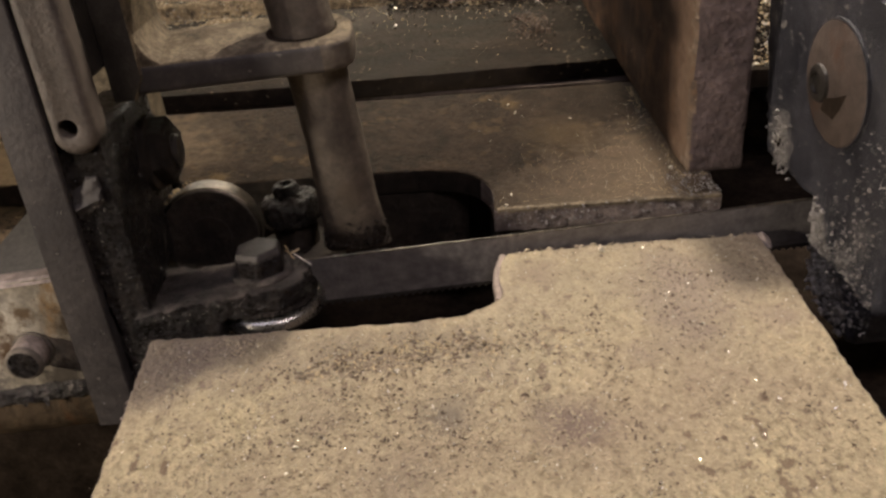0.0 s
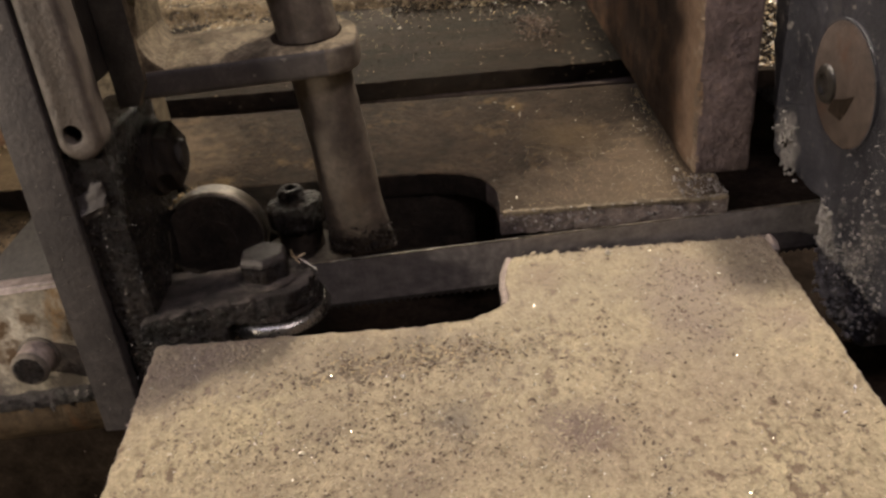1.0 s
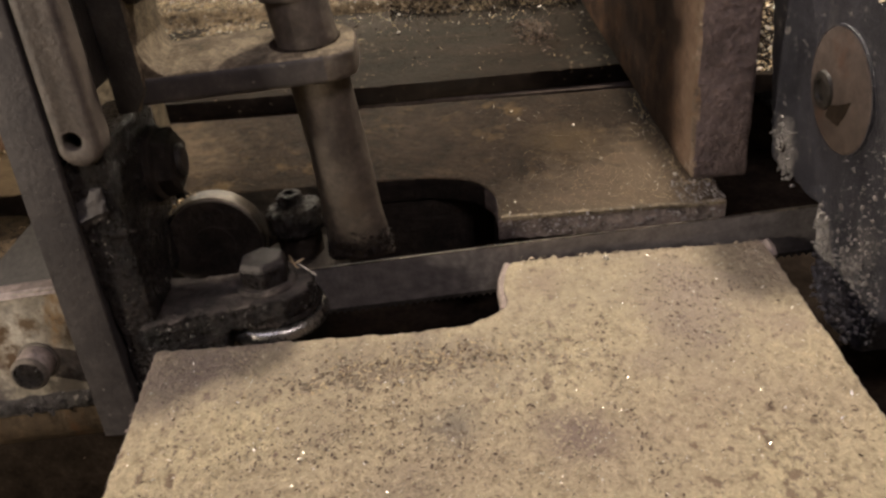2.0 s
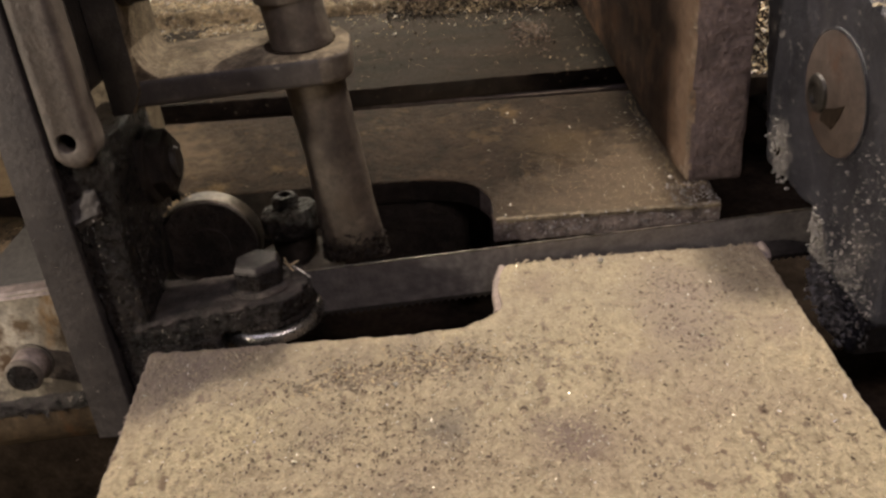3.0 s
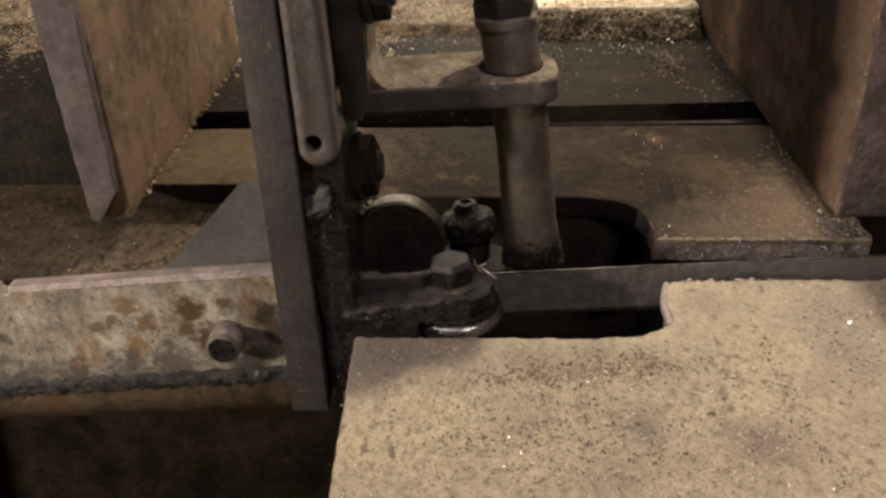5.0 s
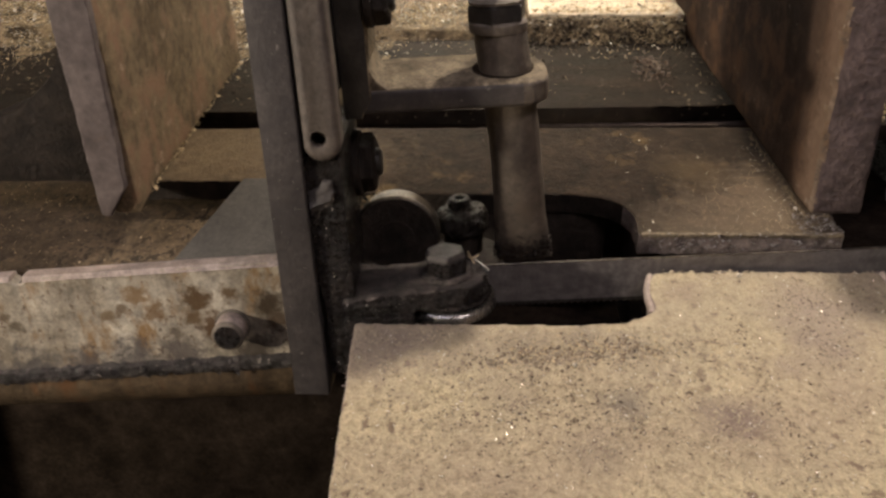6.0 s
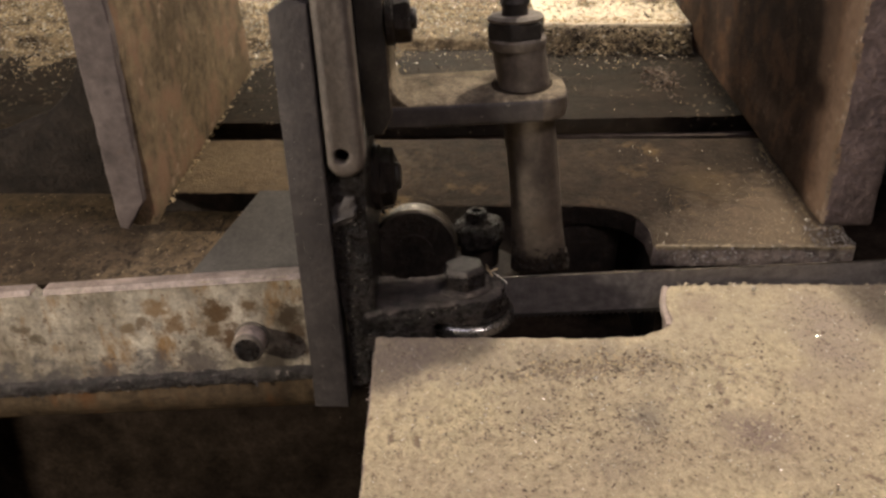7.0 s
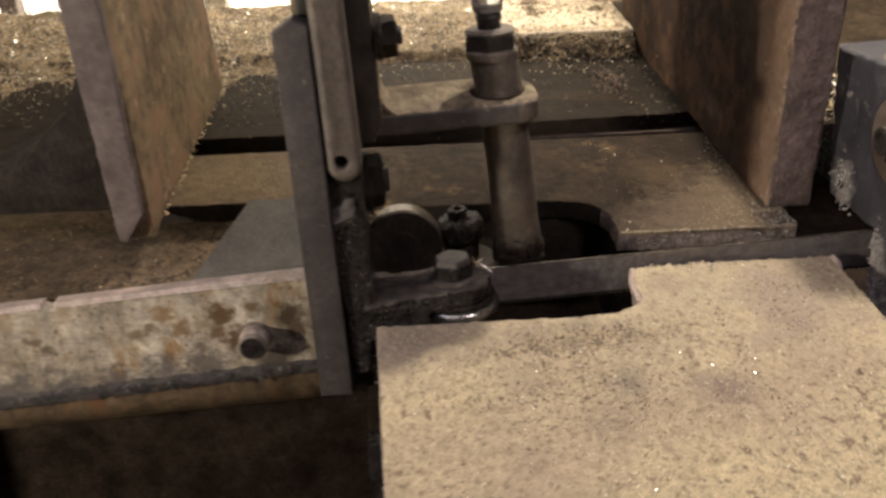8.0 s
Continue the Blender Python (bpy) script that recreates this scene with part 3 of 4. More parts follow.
# ---- the machine's large structure ----
def outfeed_plate():
    t = thing("outfeed_plate", (-12, -120, -14), PLATE, "thick dusty tan steel plate notched beside the saw blade", "plate")
    notch = [(2.5, 3), (0.5, 0), (-2.2, -9), (-3.4, -18), (-3.2, -26), (-4.5, -29.5), (-9, -33.5), (-18, -38.6), (-36, -41)]
    pts = [(106, 1.5), (104, 4), (55, 4.5)] + notch + [(-70, -40.5), (-132, -40.5), (-128, -215), (98, -215)]
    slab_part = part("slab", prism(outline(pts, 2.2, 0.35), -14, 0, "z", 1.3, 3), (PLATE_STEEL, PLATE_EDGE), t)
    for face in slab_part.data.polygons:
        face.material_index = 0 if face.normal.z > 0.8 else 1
    side = wire([(0.6, 2.4, -2.2), (-0.6, -1, -2.2), (-2.8, -9, -2.3), (-4.0, -18, -2.4), (-3.8, -25, -2.5), (-4.6, -28.6, -2.8)], 1.9, 10)
    part("notch_lip", rough_up(side, 0.4, 0.3), PLATE_EDGE, t, "rounded bare lip at the side of the notch")
    curl = wire([(101, 5.2, -3), (104, 4.6, -1.0), (106.4, 2.6, 0.2), (107.4, -0.6, -0.6), (107.6, -4, -3)], 1.7, 8)
    part("burr", rough_up(curl, 0.5, 0.4), PLATE_EDGE, t, "pinkish burr curled up at the corner")
    return t


def vice_bed():
    t = thing("vice_bed", (-60, 200, -60), BED, "oily brown cast iron vice bed with a long slot", "machine bed", kind="structure")
    # front part with the round-cornered opening for the blade guide
    front = [(100, 32), (101, 158), (-262, 154), (-262, 86), (-150, 86), (-140, 72)] + [(-26, 72)] + arc(-24, 46, 25, 88, 0, 8) + [(0.5, 32)]
    table = part("front_table", prism(outline(front, 2.5, 0.4), -12, 0, "z", 1.3, 3), (BED_IRON, BED_EDGE, BLACK_GREASE_SHADE), t)
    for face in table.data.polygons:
        oily = face.center.x < 0.0575 and face.center.y > -0.166  # inside the opening, oil and painted-in shade blacken the edge
        # faces towards the slot are black as well, painting its shade
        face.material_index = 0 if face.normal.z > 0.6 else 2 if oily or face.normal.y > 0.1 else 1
    lip = box(1.5, 99.5, 31.0, 33.4, -1.5, 0.35, 0.6, 2)
    bmesh.ops.subdivide_edges(lip, edges=[e for e in lip.edges if abs(e.verts[0].co.x - e.verts[1].co.x) > 50], cuts=60)
    part("front_lip", rough_up(lip, 0.55, 0.35), DUSTY_LIT_STEEL, t, "dusty rounded lip along the front edge")
    # the shade below the opening is put into these walls' black
    part("opening_wall", join(box(-150, -8, 73, 80, -70, -12.5, 0.5), box(2, 8, 36, 73, -70, -12.5, 0.5)), BLACK_GREASE_SHADE, t, "wall under the opening, painted black as shade")
    rear = [(230, 162), (230, 470), (-520, 470), (-520, 178), (-262, 179), (-100, 183), (84, 192), (118, 194), (119, 162)]
    part("rear_table", prism(outline(rear, 6.0, 0.4), -11, 0, "z", 1.0, 2), REAR_IRON, t)
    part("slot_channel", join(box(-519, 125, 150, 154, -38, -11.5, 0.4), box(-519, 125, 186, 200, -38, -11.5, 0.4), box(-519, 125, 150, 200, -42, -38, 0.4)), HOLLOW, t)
    part("side_shelf", box(234, 470, 120, 520, -14, -6, 1.0), BROWN_TRAY, t, "oil-brown shelf beside the bed")
    part("side_web", box(101.5, 108, 60, 147, -70, -12, 1.0), BED_EDGE, t)
    return t


def lower_tray():
    t = thing("oil_tray", (-300, 70, -40), BED, "oil-browned metal tray sprinkled with grit behind the painted rail", "tray", kind="structure")
    part("floor_sheet", box(-520, -150, 26, 150, -24, -20, 0.8), BROWN_TRAY, t)
    bm = bmesh.new()
    v = [bm.verts.new(p) for p in ((-233, 33, -19.0), (-150, 33, -19.0), (-150, 85.4, 1.0), (-205, 85.4, 1.0))]
    bm.faces.new(v)
    r = bmesh.ops.extrude_face_region(bm, geom=bm.faces[:])
    for q in r["geom"]:
        if isinstance(q, bmesh.types.BMVert):
            q.co += Vector((0, -0.45, 1.1))
    part("chip_deflector", bm, SHEET_ZINC, t, "dull grey sheet metal deflector cut at a slant")
    return t


def machine_base():
    t = thing("machine_base", (-100, 200, -850), PLATE, "dark oily cast machine base under the vice bed", "machine base", kind="structure")
    # the pit's shade is put into its floor colour
    part("pit_floor", box(-140, 240, -30, 480, -78, -70, 1.0), RECESS_SHADE, t)
    part("back_panel", box(-520, 240, 480, 492, -850, -12, 1.0), GREASE_IRON, t)
    part("right_panel", box(240, 252, -30, 492, -850, -14, 1.0), GREASE_IRON, t)
    part("front_panel", box(-140, 252, -44, -30, -850, -69, 1.0), GREASE_IRON, t)
    part("left_panel", box(-532, -520, 20, 492, -850, -60, 1.0), GREASE_IRON, t)
    return t


machine_base()
outfeed_plate()
vice_bed()
lower_tray()


def fixed_jaw():
    t = thing("fixed_vice_jaw", (102, 150, 0), BED, "heavy upright rusty grey iron vice jaw standing on the bed", "vice jaw")
    bm = box(89, 115.5, 51, 380, 0, 132, 2.6, 3)
    for axis, at in ((1, (54, 58, 64, 72, 82, 96, 115, 140, 170, 210, 260, 320)), (2, [3.2 * k for k in range(1, 41)]), (0, (93, 98, 103, 108, 112))):
        for v in at:
            co, no = [0, 0, 0], [0, 0, 0]
            co[axis], no[axis] = v, 1
            bmesh.ops.bisect_plane(bm, geom=bm.verts[:] + bm.edges[:] + bm.faces[:], plane_co=co, plane_no=no)
    bm.faces.index_update()
    for v in bm.verts:
        near = max(0.0, 1 - (v.co.y - 51) / 14) * max(0.0, 1 - (v.co.x - 89) / 10)  # the corner is battered round
        bite = 1.6 + 1.8 * noise.noise(Vector((0, 0, v.co.z * 0.09))) + 0.9 * noise.noise(Vector((3, 0, v.co.z * 0.35)))
        v.co += Vector((0.75, 0.75, 0)) * near * bite
        v.co += noise.noise_vector(v.co * 0.10) * 0.7 + noise.noise_vector(v.co * 0.45) * (0.35 if v.co.y < 60 else 0.1)
        v.co.x -= 0.05 * v.co.z
    edge, rest = [], []
    for f in bm.faces:
        c = f.calc_center_median()
        wavy = c.y < 56 + 3 * noise.noise(Vector((0, 0, c.z * 0.05))) + 3 * noise.noise(Vector((0, 4, c.z * 0.3))) and c.x + 0.05 * c.z < 91.5 + 2.0 * noise.noise(Vector((5, 0, c.z * 0.07)))
        (edge if wavy else rest).append(f.index)
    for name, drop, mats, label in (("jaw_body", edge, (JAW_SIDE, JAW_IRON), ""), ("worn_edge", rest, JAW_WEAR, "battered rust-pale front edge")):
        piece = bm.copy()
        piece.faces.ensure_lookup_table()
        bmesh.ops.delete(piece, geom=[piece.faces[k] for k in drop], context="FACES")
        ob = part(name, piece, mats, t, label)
        # the dark rusty iron left on the sides also paints their shade
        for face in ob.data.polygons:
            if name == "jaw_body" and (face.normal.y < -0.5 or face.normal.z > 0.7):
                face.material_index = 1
    bm.free()
    return t


def moving_jaw():
    t = thing("moving_vice_jaw", (-256, 150, 0), BED, "upright iron vice jaw with an orange-brown rust-stained clamping face", "vice jaw")
    pts = [(-271, -1), (-266.5, -1.5), (-255.6, 15), (-253.6, 110), (-254.6, 190), (-273.5, 190), (-272, 100)]
    part("front_edge", rough_up(prism(outline(pts, 4.0, 0.5), 49, 54.5, "y", 1.1, 3), 0.3, 0.2), JAW_EDGE, t, "grey worn front edge of the jaw")
    bm = box(-266, -247.4, 54.6, 272, 1, 190, 1.2, 2)
    bmesh.ops.subdivide_edges(bm, edges=bm.edges[:], cuts=12, use_grid_fill=True)
    rough_up(bm, 0.6, 0.12)
    for v in bm.verts:
        ahead = max(0.0, 1 - (v.co.y - 54.6) / 217)
        if v.co.x > -256:
            v.co.x -= 5.6 * ahead
        v.co.x -= 0.062 * max(0.0, v.co.z - 12) * (1 - 0.85 * ahead)
        if v.co.z < 6:
            v.co.z -= 3.2 * max(0.0, 1 - (v.co.y - 54.6) / 28)
    part("clamping_plate", bm, JAW_FACE, t)
    web = [(-267, 0), (-274, 150), (-276, 118), (-284, 84), (-297, 60), (-316, 43), (-345, 31), (-400, 24), (-400, 0)]
    part("rib", prism(web, 84, 104, "y", 1.5), BLACK_GREASE_SHADE, t, "black curved rib behind the jaw")
    part("foot", box(-420, -263, 86, 112, 0, 20, 3), BLACK_GREASE_SHADE, t)
    return t


fixed_jaw()
moving_jaw()


# ---- the saw head: blade, guides, arm and nozzle ----
def saw_blade():
    t = thing("band_saw_blade", (0, 8, -15), HEAD, "thin grey steel band saw blade with fine lower teeth", "saw blade")
    low, x, pitch = -17.2, -126.0, 3.1
    pts = [(139, low + 2.6), (-126, low + 2.6)]
    while x < 136:
        pts += [(x, low + 1.3), (x + pitch * 0.28, low), (x + pitch * 0.62, low + 1.1)]
        x += pitch
    part("band", box(-126, 140, 7.6, 8.5, low + 2.6, 4.9, 0.1, 1), BLADE_STEEL, t, smooth=20)
    part("tooth_edge", prism(pts, 7.55, 8.55, "y", 0.0), DARK_STEEL, t, "fine dark saw teeth", smooth=20)
    part("back_edge", box(-126, 140, 7.5, 8.6, 4.9, 5.6, 0.15, 1), BRIGHT_STEEL, t, "rubbed shiny back edge", smooth=20)
    return t


def painted_rail():
    t = thing("painted_rail", (-300, 0, -40), RAIL, "white-painted steel rail with rust patches, oily along its lower edge", "rail")
    top = [(-152, 17), (-290, 17), (-293, 14.5), (-296, 14.2), (-299, 16.8), (-460, 17.5), (-460, -36), (-152, -37)]
    part("web_plate", prism(outline(top, 4.0, 0.4), 0, 9, "y", 1.6, 3), WHITE_PAINT, t)
    part("top_lip", rough_up(prism([(-0.9, 15.6), (1.2, 17.9), (7.5, 17.9), (8.6, 16.6), (4, 15.2)], -292, -152, "x", 0.4), 0.35, 0.2), LIP_PAINT, t, "bare pinkish top lip")
    part("top_lip", rough_up(prism([(-0.9, 15.9), (1.2, 18.2), (7.5, 18.2), (8.6, 16.9), (4, 15.5)], -460, -298, "x", 0.4), 0.35, 0.2), LIP_PAINT, t, "bare pinkish top lip")
    roll = [(-2.4, -37.4), (-3.0, -35.8), (-2.2, -33.4), (0.6, -31.5), (5, -33), (6, -38), (2, -40), (-1.4, -39.4)]
    bm = prism(roll, -460, -152, "x", 0.3)
    bmesh.ops.subdivide_edges(bm, edges=[e for e in bm.edges if abs(e.verts[0].co.x - e.verts[1].co.x) > 50], cuts=110)
    part("grime_roll", rough_up(bm, 1.4, 0.3), GRIME, t, "roll of caked grey grime along the bottom edge")
    return t


def rail_bolt():
    t = thing("rail_bolt", (-197, 0, -16), HEAD, "dull round-worn bolt head sticking out of the painted rail", "bolt")
    # pale shank and rim against a dark face paint the bolt's lighting
    part("head", lathe([(6.8, 0), (7.4, -1), (7.4, -9), (6.6, -11.3), (6.0, -11.6)], (-197, 0, -16.6), "y", 24), LIP_PAINT, t, "worn shank of the head, painted pale as lit")
    part("face", rough_up(lathe([(6.2, -11.2), (6.1, -12.1), (4.6, -12.5)], (-197, 0, -16.6), "y", 24), 0.2, 0.4), GREASE_IRON, t, "end face painted dark as shaded")
    part("rim", lathe([(7.4, -9.6), (7.7, -10.2), (7.1, -11.4), (6.2, -12.0)], (-197, 0, -16.6), "y", 24), TUBE_STEEL, t, "rim painted pale as lit")
    part("washer", lathe([(8.6, -0.2), (8.6, -0.8), (8.0, -1.1)], (-197, 0, -16.6), "y", 28), TUBE_STEEL, t)
    return t


def base_ledge():
    t = thing("base_casting", (-320, 0, -60), HEAD, "brown oily machine base casting below the painted rail", "machine base", kind="structure")
    # the casting comes out under the rail and then curves back under itself
    side = [(20, -34), (3, -36), (0, -40), (-1, -48), (0.5, -54), (5, -61), (13, -66.5), (26, -70), (150, -71), (150, -34)]
    part("apron", prism(side, -480, -158, "x", 1.2, 2), APRON, t)
    # near-black walls and bottom paint the darkness below the casting
    part("lower_wall", box(-480, -136, 150.5, 162, -400, -34, 1.0), RECESS_SHADE, t, "near-black wall painted as the hollow's shade")
    part("end_wall", box(-134, -129, -30, 150, -400, -24, 1.0), RECESS_SHADE, t)
    part("sump", box(-480, 260, -260, 162, -420, -400, 1.0), RECESS_SHADE, t)
    return t


saw_blade()
painted_rail()
rail_bolt()
base_ledge()


def guide_post():
    t = thing("blade_guide_post", (-146, -28, -28), HEAD, "upright grey steel guide post of two bars, one drilled", "blade guide")
    bar = [(-163, -33), (-147.8, -34), (-144.8, 138), (-144.8, 143), (-151, 146), (-159.4, 141)]
    part("front_bar", prism(bar, -36, -20, "y", 1.0, 2), GREY_STEEL, t)
    strip = [(-129.5, 84)] + [(-129.8, 230), (-143.3, 230), (-144.3, 84)] + arc(-137.1, 83, 7.5, 180, 360, 12)[1:-1]
    part("slotted_strip", drilled(strip, [(-138.2, 85, 3.1)], -37, -24, "y", 3.0, 5), STRIP_STEEL, t, "rubbed brown-grey drilled strip")
    # black sheet that paints the shade inside the hole
    part("hole_backing", box(-142, -134, -23.5, -21, 79, 91, 0.3), RECESS_SHADE, t, "black backing painted as the drilled hole's shade")
    leg = [(-146, 76), (-131, 80), (-132, 10), (-136, -10), (-138, -24), (-145.5, -25), (-144.5, 5), (-146.5, 30)]
    part("lower_leg", rough_up(prism(outline(leg, 3, 0.3), -33, -6, "y", 1.2, 2), 0.4, 0.2), GREASE_IRON, t)
    lug = prism([(-27.8, 51), (-33.0, 51), (-34.6, 53.5), (-33.6, 58), (-30.5, 62.5), (-27.8, 63)], -146.0, -135.5, "x", 1.0, 3)
    bmesh.ops.subdivide_edges(lug, edges=lug.edges[:], cuts=3, use_grid_fill=True)
    for v in lug.verts:
        v.co.z += 4.5 + 0.45 * (v.co.x + 141) + 0.25 * (v.co.z - 57)
    # grey paler than the leg paints in the lug's lit facet
    part("lug", rough_up(lug, 1.3, 0.3), GREY_STEEL, t, "slanting lug, painted paler than the leg as lit")
    part("rear_web", box(-150, -132, -20, 30, 14, 80, 3.0, 3), GREASE_IRON, t)
    part("upper_web", box(-150, -131.5, -21, 34, 96, 230, 3.0, 3), DARK_STEEL, t)
    # the pale tan paints in the light on this bar
    part("rear_bar", box(-158, -136, 30, 60, 56, 230, 3.0, 3), DUSTY_LIT_STEEL, t, "tan rear bar, painted pale as lit")
    return t


def post_nut(x, y, z, r, name, label):
    t = thing(name, (x, y, z - r), HEAD, label, "nut", "nuts on the guide post")
    part("washer", lathe([(r * 1.15, 0), (r * 1.15, 2.6), (r * 1.08, 3.2)], (x, y, z), "x", 32), BLACK_GREASE_SHADE, t)
    part("hex", rough_up(hexagon((x + 3.2, y, z), r * 1.8, 6.6, "x", 12), 0.9, 0.3), BLACK_GREASE_SHADE, t)
    part("stud_end", lathe([(r * 0.48, 0), (r * 0.48, 11), (r * 0.4, 12)], (x, y, z), "x", 20), DARK_STEEL, t)
    return t


guide_post()
post_nut(-132, 14, 57, 13, "guide_post_nut", "black oiled hexagon nut and washer on the guide post")
post_nut(-119, -2, 130, 9, "bracket_nut", "black hexagon nut holding the nozzle bracket")


def nozzle_bracket():
    t = thing("nozzle_bracket", (-125, 10, 84), HEAD, "dusty grey steel angle bracket clamping the coolant nozzle", "bracket")
    tilt = Matrix.Translation((0, -8, 95)) @ Euler((radians(6.5), 0, 0)).to_matrix().to_4x4() @ Matrix.Translation((0, 8, -95))
    ring = arc(-57, 2.6, 11, -90, 0, 10) + arc(-67, 10, 21, 0, 90, 14)
    pts = [(-131, -8.5)] + ring + [(-131, 31)]
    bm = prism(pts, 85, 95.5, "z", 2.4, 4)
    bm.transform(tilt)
    arm = part("arm", rough_up(bm, 0.35, 0.15), (TUBE_STEEL, DUSTY_LIT_STEEL, GREY_STEEL), t, "grey arm with a rounded end, dusty top painted lighter, front painted darker")
    # dusty top faces also paint light, the darker front faces shade
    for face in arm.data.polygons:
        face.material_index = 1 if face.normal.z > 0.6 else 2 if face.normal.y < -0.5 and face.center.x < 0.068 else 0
    # flat dark ring painting a shaded gap round the nozzle
    bore = lathe([(12.4, 94.0), (12.9, 95.3), (13.1, 95.9)], (-64.6, 10.4, 0), "z", 36)
    bore.transform(tilt)
    part("bore", bore, RECESS_SHADE, t, "dark ring painted as the shaded gap round the nozzle")
    leg = [(-131.3, 84), (-124, 84), (-119.5, 92), (-119.5, 230), (-131.3, 230)]
    upright = part("leg", prism(leg, -10, 30, "y", 1.5, 2), (DARK_STEEL, DUSTY_LIT_STEEL), t)
    # right side and the fillet below take pale steel, painting light
    for face in upright.data.polygons:
        face.material_index = 1 if face.normal.x > 0.6 else 0
    fillet = [(-119.8, 94)] + arc(-107.5, 106.5, 12, 270, 180, 8)
    part("fillet", prism(fillet, -7.5, 30, "y", 0.5), DUSTY_LIT_STEEL, t)
    return t


def coolant_nozzle():
    t = thing("coolant_nozzle", (-58, 10, 8), HEAD, "dusty round steel coolant nozzle with a flattened lower end", "nozzle")
    seg, bm = 36, bmesh.new()
    # height, centre x, half width along x, half depth along y
    rows = [(117, -65.5, 10.6, 10.6), (115.5, -65.5, 11.2, 11.2), (84, -62, 11.3, 11.3), (60, -60, 11.2, 11.0), (40, -59, 11.3, 9.5), (26, -58.5, 11.9, 7.4), (15, -58, 12.9, 5.2), (9, -57.5, 13.4, 4.2), (8, -57.5, 12.6, 3.4)]
    rings = []
    for z, cx, a, b in rows:
        rings.append([bm.verts.new((cx + a * math.cos(2 * math.pi * k / seg), 10 + b * math.sin(2 * math.pi * k / seg), z)) for k in range(seg)])
    for hi, lo in zip(rings, rings[1:]):
        for k in range(seg):
            bm.faces.new((hi[k], hi[(k + 1) % seg], lo[(k + 1) % seg], lo[k]))
    bm.faces.new(rings[0])
    bm.faces.new(rings[-1][::-1])
    bmesh.ops.subdivide_edges(bm, edges=[e for e in bm.edges if abs(e.verts[0].co.z - e.verts[1].co.z) > 5], cuts=3)
    part("tube", rough_up(bm, 0.5, 0.16), NOZZLE_STEEL, t)
    part("collar_rim", lathe([(11.9, 113.5), (12.2, 114.5), (12.2, 117), (11.4, 118)], (-66, 10, 0), "z", 36), TUBE_STEEL, t)
    nut = part("hose_nut", hexagon((-66.5, 10, 118), 22, 7.5, "z", 20), DARK_STEEL, t, "black hexagon hose nut")
    part("nut_washer", lathe([(11.5, 125), (11.8, 126), (10.5, 127.2)], (-66.5, 10, 0), "z", 32), TUBE_STEEL, nut)
    part("hose_barb", lathe([(5.6, 127), (5.2, 130), (6.2, 132), (5.2, 135), (6.4, 138)], (-66.8, 10, 0), "z", 24), DARK_STEEL, t, "dark hose barb")
    part("hose", lathe([(6.6, 134.5), (7.6, 141), (7.8, 240)], (-67, 10, 0), "z", 24), GLASS_HOSE, t, "clear plastic hose")
    return t


nozzle_bracket()
coolant_nozzle()
random.seed(33)
clots = []
for k in range(420):
    a, z = random.uniform(3.3, 6.1), 9 + abs(random.gauss(0, 5))
    deep = 4.4 + (z - 9) * 0.17
    clots.append((-57.6 + 13.3 * math.cos(a), 10 + deep * math.sin(a), z))
scatter("nozzle_grime", clots, BLACK_GREASE_SHADE, HEAD, "black clotted grime round the nozzle's lower end", (0.4, 1.5), 0.9)


def bearing(name, centre, axis, r, half, label):
    base = list(centre)
    base[2] -= r if axis != "z" else half
    t = thing(name, base, HEAD, label, "bearing", "blade guide bearings")
    part("outer_race", lathe([(r * 0.9, -half + 0.6), (r - 0.9, -half + 0.6), (r, -half + 1.6), (r, half - 2.6), (r - 0.35, half - 1.3), (r - 1.2, half - 0.45), (r - 2.4, half), (r * 0.8, half)], centre, axis, 56), RACE_STEEL if axis == "z" and centre[1] < 0 else BLACK_GREASE_SHADE if axis == "z" else BRIGHT_STEEL, t, "oil-black outer race" if axis == "z" and centre[1] > 0 else "polished outer race")
    part("shield", lathe([(r * 0.5, -half - 0.3), (r * 0.95, -half - 0.2), (r * 0.972, -half + 0.5), (r * 0.972, half - 1.4), (r * 0.83, half + 0.2)], centre, axis, 40), BLACK_GREASE_SHADE, t, "grease-black shield")
    part("inner_race", lathe([(r * 0.42, -half - 0.9), (r * 0.45, half + 0.9)], centre, axis, 32), BLACK_GREASE_SHADE, t)
    return t


bearing("backing_bearing", (-116.5, 17, 20), "y", 20.5, 6, "upright backing bearing with shiny rim and greasy black face")
bearing("front_guide_bearing", (-92, -13.4, -0.6), "z", 20.6, 3.0, "flat-lying guide bearing with a shiny rim under its bracket")
bearing("rear_guide_bearing", (-86, 29.5, -3), "z", 19.8, 6, "flat-lying greasy guide bearing behind the saw blade")


def front_guide_lug():
    t = thing("front_bearing_bracket", (-112, -20, 3), HEAD, "greasy black cast lug carrying the front guide bearing", "bracket")
    pts = [(-137, -38), (-118, -33)] + arc(-91, -14, 16.0, -82, 95, 16) + [(-120, -2), (-137, 4)]
    bm = prism(outline(pts, 2.0, 0.5), 3.4, 13.0, "z", 2.2, 4)
    lug = part("lug", rough_up(bm, 0.8, 0.25), (GREASE_IRON, DUSTY_LIT_GREASE), t)
    # the dusty top is paler than the sides, with light painted in
    for face in lug.data.polygons:
        face.material_index = 1 if face.normal.z > 0.8 else 0
    rib = box(-137, -107, -37.5, -27, -4.5, 4.5, 1.6, 3)
    bmesh.ops.subdivide_edges(rib, edges=rib.edges[:], cuts=4, use_grid_fill=True)
    part("rib", rough_up(rib, 0.8, 0.25), GREASE_IRON, t, "oil-black rib under the lug")
